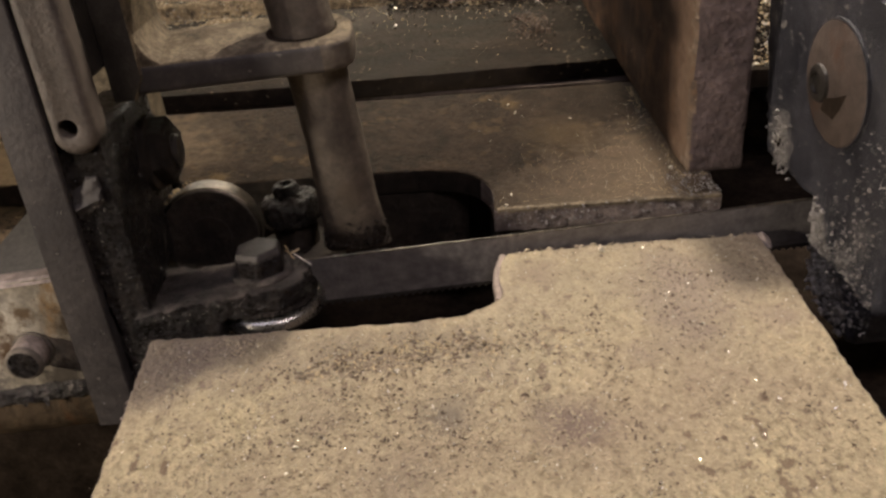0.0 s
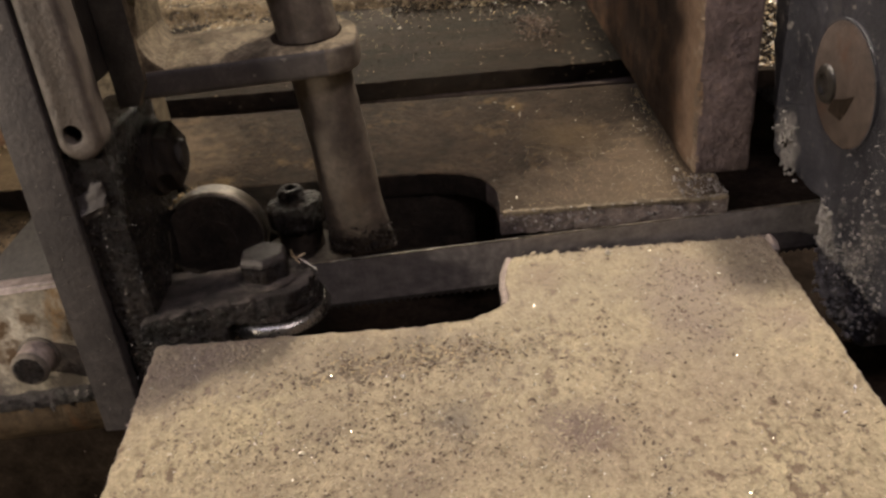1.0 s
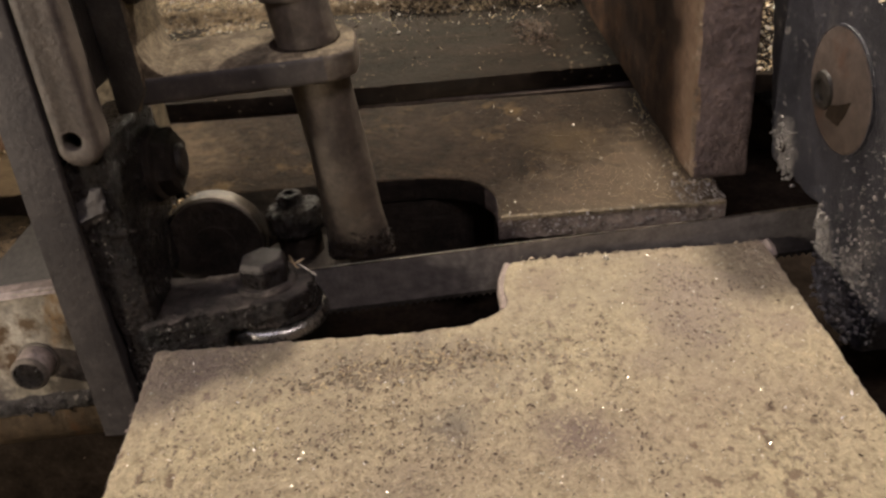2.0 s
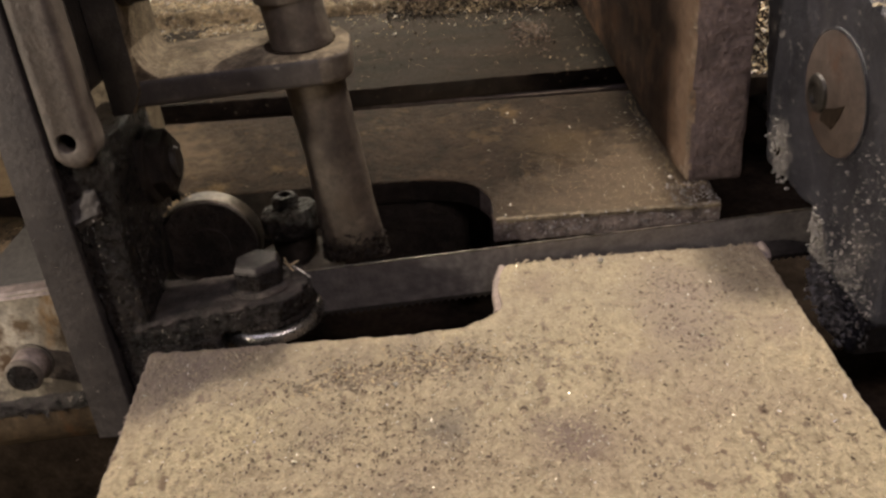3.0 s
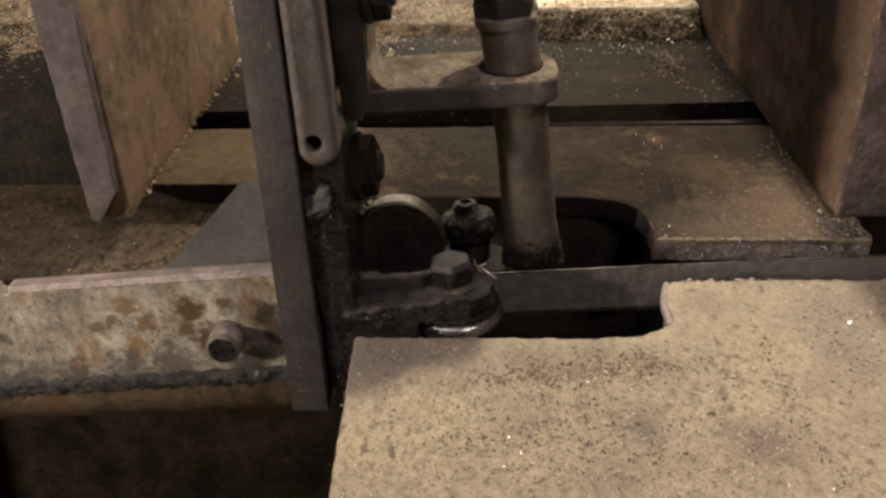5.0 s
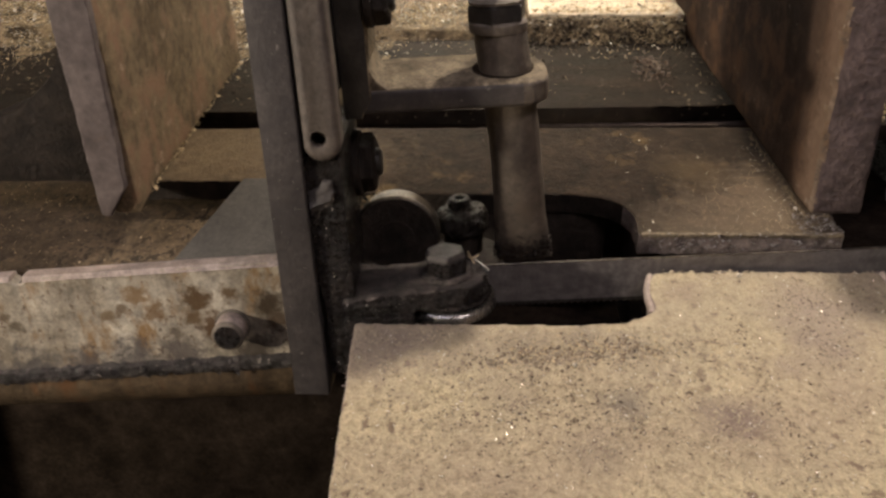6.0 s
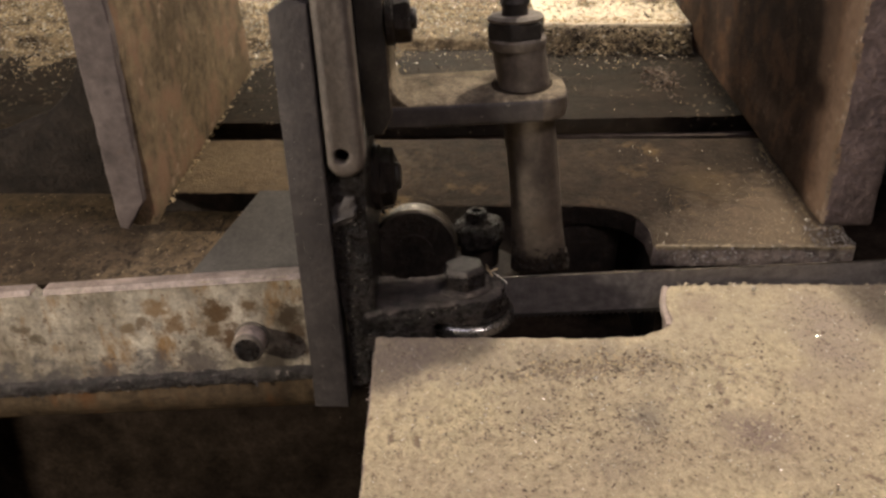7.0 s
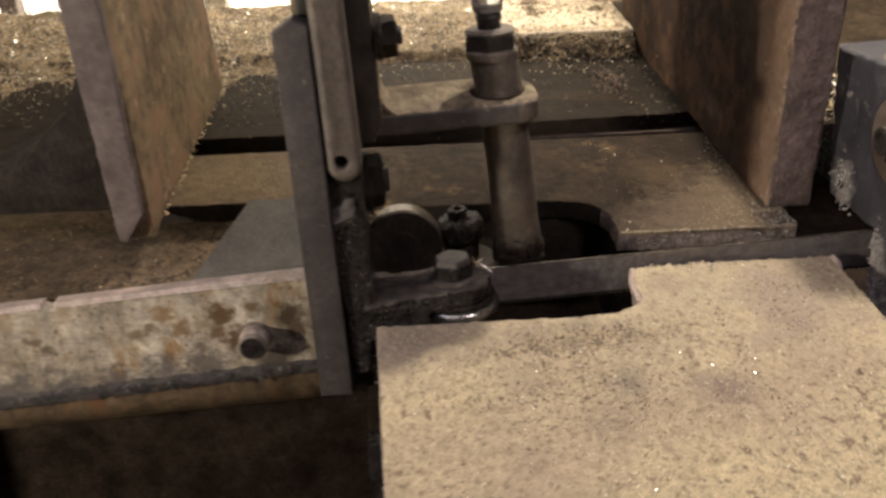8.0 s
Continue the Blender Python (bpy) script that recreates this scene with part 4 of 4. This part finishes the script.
    clots = join(*[rough_up(lathe([(1.6, -1), (2.4, 0), (1.4, 1.2)], (-92 + 16.5 * math.cos(radians(a)), -13 + 16.5 * math.sin(radians(a)), 3.6), "z", 8), 0.7, 0.5) for a in range(-150, 40, 7)])
    tagged(part("grease", clots, BLACK_GREASE_SHADE, lug), "clotted black grease", kind="stuff")
    part("spacer", lathe([(9, 2.4), (9, 4.8)], (-92, -13, 0), "z", 28), DARK_STEEL, t)
    return t


def guide_bolt():
    t = thing("guide_bolt", (-93, -14, 12), HEAD, "grimy hexagon bolt head on the bearing bracket", "bolt")
    part("washer", rough_up(lathe([(11.5, 12.8), (11.8, 13.6), (11, 14.8)], (-93, -13.5, 0), "z", 32), 0.3, 0.3), DUSTY_LIT_GREASE, t)
    head = part("head", rough_up(hexagon((-93, -13.5, 14.6), 17.0, 9.8, "z", 36, 2.4), 0.12, 0.3), (GREASE_IRON, BOLT_TOP), t)
    # upward facets get paler steel that paints light; the flats stay dark
    for face in head.data.polygons:
        face.material_index = 1 if face.normal.z > 0.3 else 0
    return t


def rear_guide_stud():
    t = thing("rear_guide_stud", (-86, 31, 3), HEAD, "black greasy socket-headed stud of the rear guide bearing", "bolt")
    part("sleeve", lathe([(9.5, 3), (9.5, 14)], (-85.5, 31, 0), "z", 24), BLACK_GREASE_SHADE, t)
    head = lathe([(11.0, 14), (12.2, 15), (12.6, 18), (12.2, 23), (10.4, 25.2), (6.4, 25.8), (5.6, 26.2)], (-85.5, 31, 0), "z", 30)
    part("head", rough_up(head, 0.9, 0.25), GREASE_IRON, t, "lumpy grease-caked head")
    part("stub", rough_up(lathe([(5.4, 25.4), (5.6, 29), (4.8, 30.6), (2.6, 30.8), (2.2, 28.5), (0.4, 28.5)], (-86.5, 31, 0), "z", 20), 0.4, 0.4), GREASE_IRON, t)
    return t


front_guide_lug()
guide_bolt()
rear_guide_stud()


def right_guide():
    t = thing("right_guide_arm", (150, 5, -60), HEAD, "worn blue-black guide arm with a rusted plug and crusted patches", "blade guide")
    # the casting is cut away under the blade; its lower tip hangs in front
    side = [(-14, -40), (2, -26), (5, -14), (7, 7), (54, 8), (58, 30), (63, 80), (64, 91), (20, 91), (-20, 96), (-38, 90), (-48, 74), (-53, 30), (-49, -16), (-36, -37)]
    bm = prism(outline(side, 4, 0.5), 128, 185, "x", 2.6, 3)
    part("casting", rough_up(bm, 0.5, 0.15), BLUE_PAINT, t)
    c = (128, -5, 57.5)
    plug = part("plug", lathe([(22.5, -1.4), (23.4, -0.8), (23.4, 0.4)], c, "x", 56), RUST_DISC, t, "rust-brown round plug")
    part("rim", lathe([(24.3, 0.3), (24.3, -0.9), (23.5, -1.0), (23.5, 0.3)], c, "x", 56), BLUE_PAINT, plug)
    # thin dark wedge paints an opening's shade on the plug
    part("opening", prism([(0.8, 50.6), (-7.5, 53.2), (-15.5, 56.6), (-11.5, 50), (-7, 44.8), (2.8, 45.6)], 126.2, 126.5, "x", 0), RECESS_SHADE, plug, "dark wedge painted as the shade of an opening")
    part("screw", lathe([(7.6, -1.2), (7.2, -2.6), (5.6, -3.4), (4.2, -3.2), (3.8, -1.9), (1, -2.0)], (128, 6, 55), "x", 32), DARK_STEEL, plug, "dark oily socket screw")
    random.seed(21)

    def crust(y, z, spread_y, spread_z, n, size):
        lumps = []
        for k in range(n):
            bm = bmesh.new()
            bmesh.ops.create_icosphere(bm, subdivisions=2, radius=1)
            r = size * random.choice((0.3, 0.4, 0.5, 0.6, 1.0))
            bm.transform(Matrix.Translation((127.4, random.gauss(y, spread_y), random.gauss(z, spread_z))) @ Matrix.Diagonal((random.uniform(0.6, 0.9), r, r * random.uniform(0.8, 1.7), 1)))
            lumps.append(rough_up(bm, 0.5, 0.6))
        tagged(part("crust", join(*lumps), SCALE, t), "bare grey crust", kind="stuff")
    crust(41, 22, 4.5, 4.5, 60, 0.9)
    crust(38, 10, 3.2, 3.0, 34, 0.8)
    crust(0, -2, 2.6, 5.0, 60, 1.1)
    crust(-4, -15, 4.0, 4.5, 80, 1.2)
    crust(-14, -24, 5.0, 5.0, 70, 1.1)
    crust(-24, -6, 6.0, 8.0, 40, 0.8)
    crust(-36, 2, 5.0, 12.0, 34, 0.8)
    crust(-6, -26, 5.0, 4.0, 70, 1.1)
    crust(-22, -30, 6.0, 4.0, 60, 1.0)
    # thin black disc in place of a shaded bolt hole
    part("bolt_hole", lathe([(3.4, -0.2), (3.4, -0.5)], (127.9, 43, 19), "x", 20), RECESS_SHADE, t, "small black disc painted as a bolt hole's shade in the crust")
    return t


right_guide()

# ---- loose swarf ----
random.seed(5)
caked = [(-116.5 + 21.5 * math.cos(a), 11.5 + random.uniform(0, 9), 20 + 21.5 * math.sin(a)) for a in (radians(random.gauss(150, 22)) for k in range(160))]
scatter("bearing_crumbs", caked, CHIP_DULL, HEAD, "tan crumbs caked beside the upright bearing", (0.3, 1.1), 0.9)
flakes = []
for k in range(1000):
    streak = k % 2
    y = random.choice((-47, -43, -38, -34, -29, -22, -14)) + random.gauss(0, 1.2) if streak else random.gauss(-18, 15)
    z = random.uniform(-30, 50) if streak else random.gauss(-12, 14)
    if -48 < y < 4 and z > -34 and z > -34 + 0.5 * max(0.0, -36 - y):
        flakes.append((127.4, y, z))
scatter("paint_flakes", flakes, SCALE, HEAD, "pale flakes of paint and scale on the guide arm", (0.25, 0.9), 0.8)
scatter("arm_dust", [(random.uniform(128, 180), random.uniform(-30, 22), 92.5 + random.uniform(-0.5, 2.5)) for k in range(700)], DUST, HEAD, "tan dust heaped on top of the guide arm", (0.5, 1.6), 0.9)


def grains(n, x0, x1, y0, y1, z, keep=lambda x, y: True):
    out = []
    while len(out) < n:
        x, y = random.uniform(x0, x1), random.uniform(y0, y1)
        if keep(x, y):
            out.append((x, y, z))
    return out


def on_plate(x, y):
    return (y < -42 or x > 4) and x < 104 + 0.04 * y


def clumped(x, y):
    return on_plate(x, y) and noise.noise(Vector((x * 0.05, y * 0.07, 1.7))) + 0.35 * noise.noise(Vector((x * 0.2, y * 0.2, 4.0))) > random.uniform(-0.1, 0.5)


scatter("plate_dust", grains(4500, -130, 106, -200, 4, 0.05, on_plate) + grains(4500, -130, 30, -170, -42, 0.05, clumped), DUST, PLATE, "sandy tan dust grains spread over the plate", (0.22, 0.75), 0.9)
scatter("plate_specks", grains(900, -128, 104, -195, 3, 0.05, clumped), CHIP_BLACK, PLATE, "dark grit specks in clumps on the plate", (0.3, 0.95), 0.5)
stain = [(random.gauss(66, 15), random.gauss(-24, 11), 0.05) for k in range(420)] + [(random.gauss(58, 9), random.gauss(-54, 10), 0.05) for k in range(260)] + [(random.gauss(-60, 30), random.gauss(-95, 22), 0.05) for k in range(420)]
scatter("plate_crumbs", [p for p in stain if on_plate(p[0], p[1]) and p[1] < 2], CHIP_BLACK, PLATE, "brown crumbs gathered on the stained parts of the plate", (0.25, 0.8), 0.6)
scatter("plate_sparkle", grains(130, -128, 104, -190, -44, 0.4, on_plate), GLINT, PLATE, "pale glinting chips lying on the plate", (0.3, 0.85), 0.5)
scatter("plate_chips", grains(1500, -128, 104, -190, 3, 0.3, on_plate), GLINT, PLATE, "tiny bright steel chips scattered on the plate", (0.22, 0.62), 0.8)
trail = []
for k in range(190):
    u = random.random()
    trail.append((28 + 1.5 * math.sin(9 * u) + random.gauss(0, 2.0), -32 - 100 * u, 0.05))
scatter("speck_trail", trail, CHIP_BLACK, PLATE, "trail of brown specks across the plate", (0.3, 1.0), 0.5)
row = [(x, random.gauss(-60 + 0.1 * (x + 40), 5.5), 0.3) for x in (random.gauss(-38, 25) for k in range(1000))]
row = [p for p in row if -125 < p[0] < 30 and p[1] < -42]
scatter("plate_grit", row[::2], CHIP_DULL, PLATE, "row of dusty grit along the plate", (0.3, 0.9))
scatter("plate_swarf", row[1::2], CHIP_BLACK, PLATE, "dark swarf along the plate's edge", (0.3, 0.9))
drift = [(random.gauss(-55, 32), random.gauss(-92, 15), 0.15) for k in range(700)]
scatter("drifted_grit", [p for p in drift if -120 < p[0] < 30], CHIP_BLACK, PLATE, "brown grit drifted over the plate", (0.3, 0.9), 0.6)


def grit_ridge():
    """A low crumbly ridge of grit that the blade has thrown out along the plate."""
    bm, cols, rows, grid = bmesh.new(), 150, 22, []
    for j in range(rows + 1):
        line = []
        for i in range(cols + 1):
            x, v = -96 + 116 * i / cols, j / rows
            y = -75 + 25 * v + 0.1 * (x + 40) + 2.5 * noise.noise(Vector((x * 0.04, 2, 0)))
            heap = math.sin(math.pi * v) * math.sin(math.pi * i / cols) ** 0.7
            lumpy = noise.noise(Vector((x * 0.35, y * 0.45, 0))) + 0.8 * noise.noise(Vector((x * 0.9, y * 0.9, 5)))
            line.append(bm.verts.new((x, y, -0.5 + heap * (0.55 + 0.75 * lumpy + 0.5 * noise.noise(Vector((x * 0.06, y * 0.1, 8)))))))
        grid.append(line)
    for a, b in zip(grid, grid[1:]):
        for i in range(cols):
            bm.faces.new((a[i], a[i + 1], b[i + 1], b[i]))
    bm.transform(Matrix.Scale(S, 4))
    ob = new("grit_ridge", finish("grit_ridge", bm, RIDGE, 80))
    return tagged(ob, "low ridge of grey-brown grit caked on the plate", "grit", kind="stuff")


grit_ridge()
scatter("edge_crumbs", [(random.uniform(4, 106), random.gauss(3.6, 0.8), 0.1) for k in range(90)], DUST, PLATE, "crumbs along the plate's back edge", (0.3, 1.1), 0.9)
scatter("bed_chips", grains(60, -1, 88, 34, 152, 0.2) + [(86 - abs(random.gauss(0, 5)), random.uniform(40, 130), 0.3) for k in range(90)], GLINT, BED, "fine metal chips on the vice bed", (0.25, 0.7))
scatter("bed_grit", grains(700, -1, 88, 34, 152, 0.1) + grains(350, -190, -1, 76, 152, 0.1), CHIP_BLACK, BED, "dark grit on the vice bed", (0.15, 0.45), 0.9)
foot = [(random.gauss(86.5, 1.2), random.uniform(46, 150), 0.2 + abs(random.gauss(0, 0.3))) for k in range(420)] + [(random.uniform(85, 99), random.gauss(49.5, 1.0), 0.2) for k in range(90)]
scatter("jaw_crumbs", foot, CHIP_DULL, BED, "tan crumbs caught along the foot of the jaw", (0.15, 0.5), 0.9)
grainy = [(88 - abs(random.gauss(0, 34)), 34 + abs(random.gauss(0, 34)), 0.1) for k in range(1700)]
scatter("bed_dust", [p for p in grainy if p[0] > 0 and p[1] < 150], CHIP_DULL, BED, "tan dust grains on the bed beside the jaw", (0.10, 0.30), 0.9)
scatter("bed_edge_chips", [(random.uniform(1, 99), 31.6 + random.uniform(-0.6, 0.8), random.uniform(-10, 0.3)) for k in range(320)], SCALE, BED, "chips stuck to the rough front of the bed", (0.3, 1.2), 0.9)
scatter("tray_grit", grains(500, -500, -200, 30, 120, -19.8), CHIP_DULL, BED, "fine swarf lying in the brown tray", (0.25, 0.8))
scatter("tray_specks", grains(900, -500, -200, 30, 120, -19.8), CHIP_BLACK, BED, "black grit in the brown tray", (0.3, 0.9), 0.5)
# pale chips placed where the grease would glint
edge_glints = [(x, -38.2 + (x + 137) * 0.185, random.uniform(4.5, 12)) for x in (random.uniform(-136, -92) for k in range(70))]
edge_glints += [(-91 + 15.9 * math.cos(a), -14 + 15.9 * math.sin(a), random.uniform(3.5, 12)) for a in (radians(random.uniform(-80, 40)) for k in range(70))]
edge_glints += [(random.uniform(-128, -84), random.uniform(-30, -8), 12.7) for k in range(50)]
scatter("bracket_glints", edge_glints + [(random.uniform(-146, -133), -33.6, random.uniform(-22, 62)) for k in range(150)] + [(-131.6, random.uniform(-30, -4), random.uniform(2, 60)) for k in range(120)] + [(random.uniform(-160, -148), -36.2, random.uniform(-26, 100)) for k in range(50)],
        CHIP_METAL, HEAD, "bright chips painted as glints on the greasy guide", (0.12, 0.42))
scatter("rail_crumbs", [(random.uniform(-330, -175), -3.2 + random.uniform(-0.6, 0.6), -33.5 - (x % 6)) for x in range(420)], GRIME, RAIL,
        "crumbs of swarf along the rail's lower edge", (0.4, 1.5), 0.9)


def steel_crumb(where, centre, r, label):
    t = thing("steel_crumb", (centre[0], centre[1], centre[2] - r), where, label, "metal chip", "bright steel crumbs")
    bm = bmesh.new()
    bmesh.ops.create_icosphere(bm, subdivisions=2, radius=r)
    bm.transform(Matrix.Translation(centre))
    part("crumb", rough_up(bm, r * 0.35, 0.9), CHIP_METAL, t)


scatter("jaw_edge_crumbs", [(-246.8 - 5.2 * (1 - k) + random.gauss(0, 0.9), 56 + 214 * k, 0.6 - 2.5 * max(0.0, 1 - 214 * k / 28) + random.uniform(0, 1.2)) for k in (random.random() for i in range(130))], CHIP_DULL, BED,
        "tan crumbs stuck along the jaw's lower edge", (0.4, 1.4), 0.9)
scatter("plate_side_chips", [(-132.3 + 0.023 * (-40.5 - y) + random.gauss(0, 0.35), y, random.uniform(-2.5, 0.4)) for y in (random.uniform(-110, -41) for k in range(34))], PLATE_EDGE, PLATE, "pale chips clinging to the plate's side edge", (0.2, 0.6), 0.9)


def swarf_curl():
    t = thing("swarf_curl", (-82, -9, 14), HEAD, "thin golden curl of swarf caught beside the bolt head", "metal chip")
    part("strand", wire([(-83.4, -11.6, 20.4), (-82.4, -11.3, 19.2), (-81.4, -11, 18.6), (-80, -10, 18.8), (-78.2, -9.2, 19.2)], 0.36), CHIP_DULL, t)
    part("strand", wire([(-83.2, -10.6, 22), (-82.3, -11.2, 20.2), (-81.4, -11.8, 18), (-80.4, -11.8, 16.6)], 0.28), CHIP_DULL, t)
    part("strand", wire([(-80.5, -11, 18.4), (-77.5, -12.5, 16.6), (-74, -13.5, 13.6)], 0.22), CHIP_METAL, t)
    return t


swarf_curl()
steel_crumb(PLATE, (40, -1.2, 1.0), 1.2, "shiny steel crumb on the plate's back edge")
scatter("corner_crumbs", [(random.uniform(80, 100), random.uniform(32, 52), 0.1 + abs(random.gauss(0, 0.3))) for k in range(300)], SCALE, BED, "grey crumbs heaped on the bed's front corner", (0.2, 0.8), 0.9)
steel_crumb(BED, (84.2, 56.5, 0.9), 1.0, "shiny steel crumb at the foot of the jaw")
steel_crumb(PLATE, (-43, -70, 0.8), 1.0, "pale steel crumb in the plate's dust")


def bank(x, y):
    """Height of the rear ledge under its swarf: a low step, and a taller crumbling bank beside the fixed jaw."""
    tall = min(1.0, max(0.0, (x + 45) / 25))
    foot = 318 - 12 * tall + 5 * noise.noise(Vector((x * 0.05, 9.0, 0)))
    k = min(1.0, max(0.0, (y - foot) / (8 + 16 * tall)))
    return (7.0 + 6.0 * tall) * k * k * (3 - 2 * k)


def swarf_field(n, x0, x1, y0, y1, start, full, lift):
    """Thin at first, then thicker towards the back."""
    out = []
    while len(out) < n:
        x, y = random.uniform(x0, x1), random.uniform(y0, y1)
        edge = start + 22 * noise.noise(Vector((x * 0.018, 3.0, 0)))
        k = (y - edge) / (full - start)
        if k > 0 and random.random() < k * k + 0.02:
            out.append((x, y, bank(x, y) + 0.3 + random.random() * lift * min(1.0, k) * (1.0 + 0.8 * noise.noise(Vector((x * 0.03, y * 0.03, 0))))))
    return out


def swarf_mound():
    """The packed bed of the heap: a lumpy sheet that rises towards the back."""
    bm, cols, rows = bmesh.new(), 200, 110
    grid = []
    for j in range(rows + 1):
        y = 205 + 262 * j / rows
        line = []
        for i in range(cols + 1):
            x = -515 + 600 * i / cols
            start = 285 if x > -140 else 245
            rise = min(1.0, max(0.0, (y - start - 24 * noise.noise(Vector((x * 0.018, 3.0, 0)))) / 110))
            rough = noise.noise(Vector((x * 0.05, y * 0.07, 1))) + 0.6 * noise.noise(Vector((x * 0.2, y * 0.25, 2)))
            line.append(bm.verts.new((x, y, -1.5 + rise * (3.0 + 1.8 * rough) + 0.5 * rough + bank(x, y) * (1 + 0.12 * rough))))
        grid.append(line)
    for a, b in zip(grid, grid[1:]):
        for i in range(cols):
            bm.faces.new((a[i], a[i + 1], b[i + 1], b[i]))
    skirt = bmesh.ops.extrude_face_region(bm, geom=bm.faces[:])
    for v in skirt["geom"]:
        if isinstance(v, bmesh.types.BMVert):
            v.co.z = -3.0
    bm.transform(Matrix.Scale(S, 4))
    ob = new("packed_swarf", finish("packed_swarf", bm, SWARF, 60))
    ob.matrix_basis = BED
    return tagged(ob, "packed brown and gold metal swarf behind the vice", "swarf", kind="stuff")


swarf_mound()
heap = swarf_field(15000, -140, 86, 200, 468, 275, 400, 6) + swarf_field(17000, -515, -140, 190, 468, 225, 335, 9)
scatter("swarf_heap", heap[::2], CHIP_DULL, BED, "heap of dull metal swarf behind the vice", (0.3, 1.2), 0.9)
scatter("dark_swarf", heap[1::8], CHIP_BLACK, BED, "dark oily swarf in the heap", (0.3, 1.3), 0.9)
scatter("fine_swarf", heap[5::8], CHIP_DULL, BED, "smaller golden swarf in the heap", (0.3, 1.0), 0.9)
scatter("bright_swarf", heap[3::4], CHIP_METAL, BED, "bright curled chips in the swarf heap", (0.4, 1.7), 0.9)
scatter("rear_crumbs", grains(450, -240, 86, 196, 300, 0.3), REAR_IRON, BED, "dark crumbs on the rear table", (0.4, 1.3), 0.9)
scatter("rear_grit", grains(500, -240, 86, 196, 380, 0.1), CHIP_DULL, BED, "sparse grit on the dark rear table", (0.25, 0.8), 0.7)
lump = [(47 + random.gauss(0, 6), 250 + random.gauss(0, 13), abs(random.gauss(0, 4.0))) for k in range(240)]
foot_of_bank = [(x, y, bank(x, y) + random.uniform(0, 1.5)) for x, y in ((random.uniform(-45, 84), random.gauss(314, 9)) for k in range(2600))]
scatter("bank_swarf", foot_of_bank, REAR_IRON, BED, "near-black swarf on the crumbling bank", (0.4, 1.5), 0.9)
scatter("bank_glints", foot_of_bank[::22], CHIP_METAL, BED, "bright chips in the dark bank", (0.4, 1.2), 0.9)
scatter("swarf_lump", lump, CHIP_BLACK, BED, "small crumbly lump of swarf on the rear table", (0.8, 2.0), 0.9)
side = grains(2600, 121, 226, 164, 300, 1.0)
scatter("side_swarf", side[:350], CHIP_METAL, BED, "bright swarf lying beside the jaw", (0.9, 2.8), 0.9)
scatter("side_dark", grains(2200, 121, 226, 164, 300, 0.6), REAR_IRON, BED, "dark swarf lying beside the jaw", (0.6, 2.0), 0.9)
scatter("side_heap", grains(2000, 121, 226, 164, 300, 0.5), CHIP_DULL, BED, "dull swarf lying beside the jaw", (0.5, 1.8), 0.9)


def cream_bar():
    t = thing("cream_bar", (25, 400, 11), BED, "cream-painted bar lying on the swarf bank, sprinkled with chips", "bar")
    bm = box(-33, 88, 335, 464, 11, 15.5, 1.6, 3)
    bmesh.ops.subdivide_edges(bm, edges=bm.edges[:], cuts=8, use_grid_fill=True)
    part("bar_body", rough_up(bm, 0.9, 0.08), CREAM, t)
    return t


cream_bar()
scatter("bar_chips", [(x, y, 15.9) for x, y in ((random.uniform(-31, 86), 336 + abs(random.gauss(0, 9))) for k in range(420))], CHIP_DULL, BED, "chips strewn along the cream bar's edge", (0.5, 1.8), 0.9)

# ---- the room ----
def slab(name, x0, x1, y0, y1, z0, z1, mat, label, category="wall"):
    bm = box(x0, x1, y0, y1, z0, z1, 0)
    bm.transform(Matrix.Scale(S, 4))
    return tagged(new(name, finish(name, bm, mat, 0)), label, category, kind="structure")


slab("floor", -2500, 2500, -2500, 2600, -950, -850, CONCRETE, "dusty grey concrete workshop floor", "floor")
slab("ceiling", -2500, 2500, -2500, 2600, 2400, 2500, WALL_PAINT, "plain grimy workshop ceiling", "ceiling")
slab("wall_south", -2500, 2500, -2600, -2500, -850, 2400, WALL_PAINT, "plain grimy workshop wall")
slab("wall_west", -2600, -2500, -2500, 2600, -850, 2400, WALL_PAINT, "plain grimy workshop wall")
slab("wall_east", 2500, 2600, -2500, 2600, -850, 2400, WALL_PAINT, "plain grimy workshop wall")
slab("wall_north", -2500, 2500, 2600, 2700, -850, 2400, WALL_PAINT, "plain grimy workshop wall")
slab("window_post", -1345, -1290, 2480, 2540, -850, 2400, LIP_PAINT, "pale post before the bright opening", "post")
slab("window_post", -700, -632, 2480, 2540, -850, 2400, CREAM, "cream post before the bright opening", "post")
slab("cream_panel", 190, 1200, 2500, 2560, -850, 2400, CREAM, "cream-painted panel beside the bright opening", "panel")
slab("parts_cabinet", 760, 1700, 1500, 1900, -236, 500, CREAM, "cream-painted workshop cabinet", "cabinet")
slab("cabinet_plinth", 770, 1690, 1510, 1890, -850, -238, BROWN_TRAY, "brown plinth under the cream cabinet", "plinth")
slab("backdrop", -1400, 500, 2580, 2590, -700, 900, GLOW, "bright daylight opening behind the machine", "backdrop")
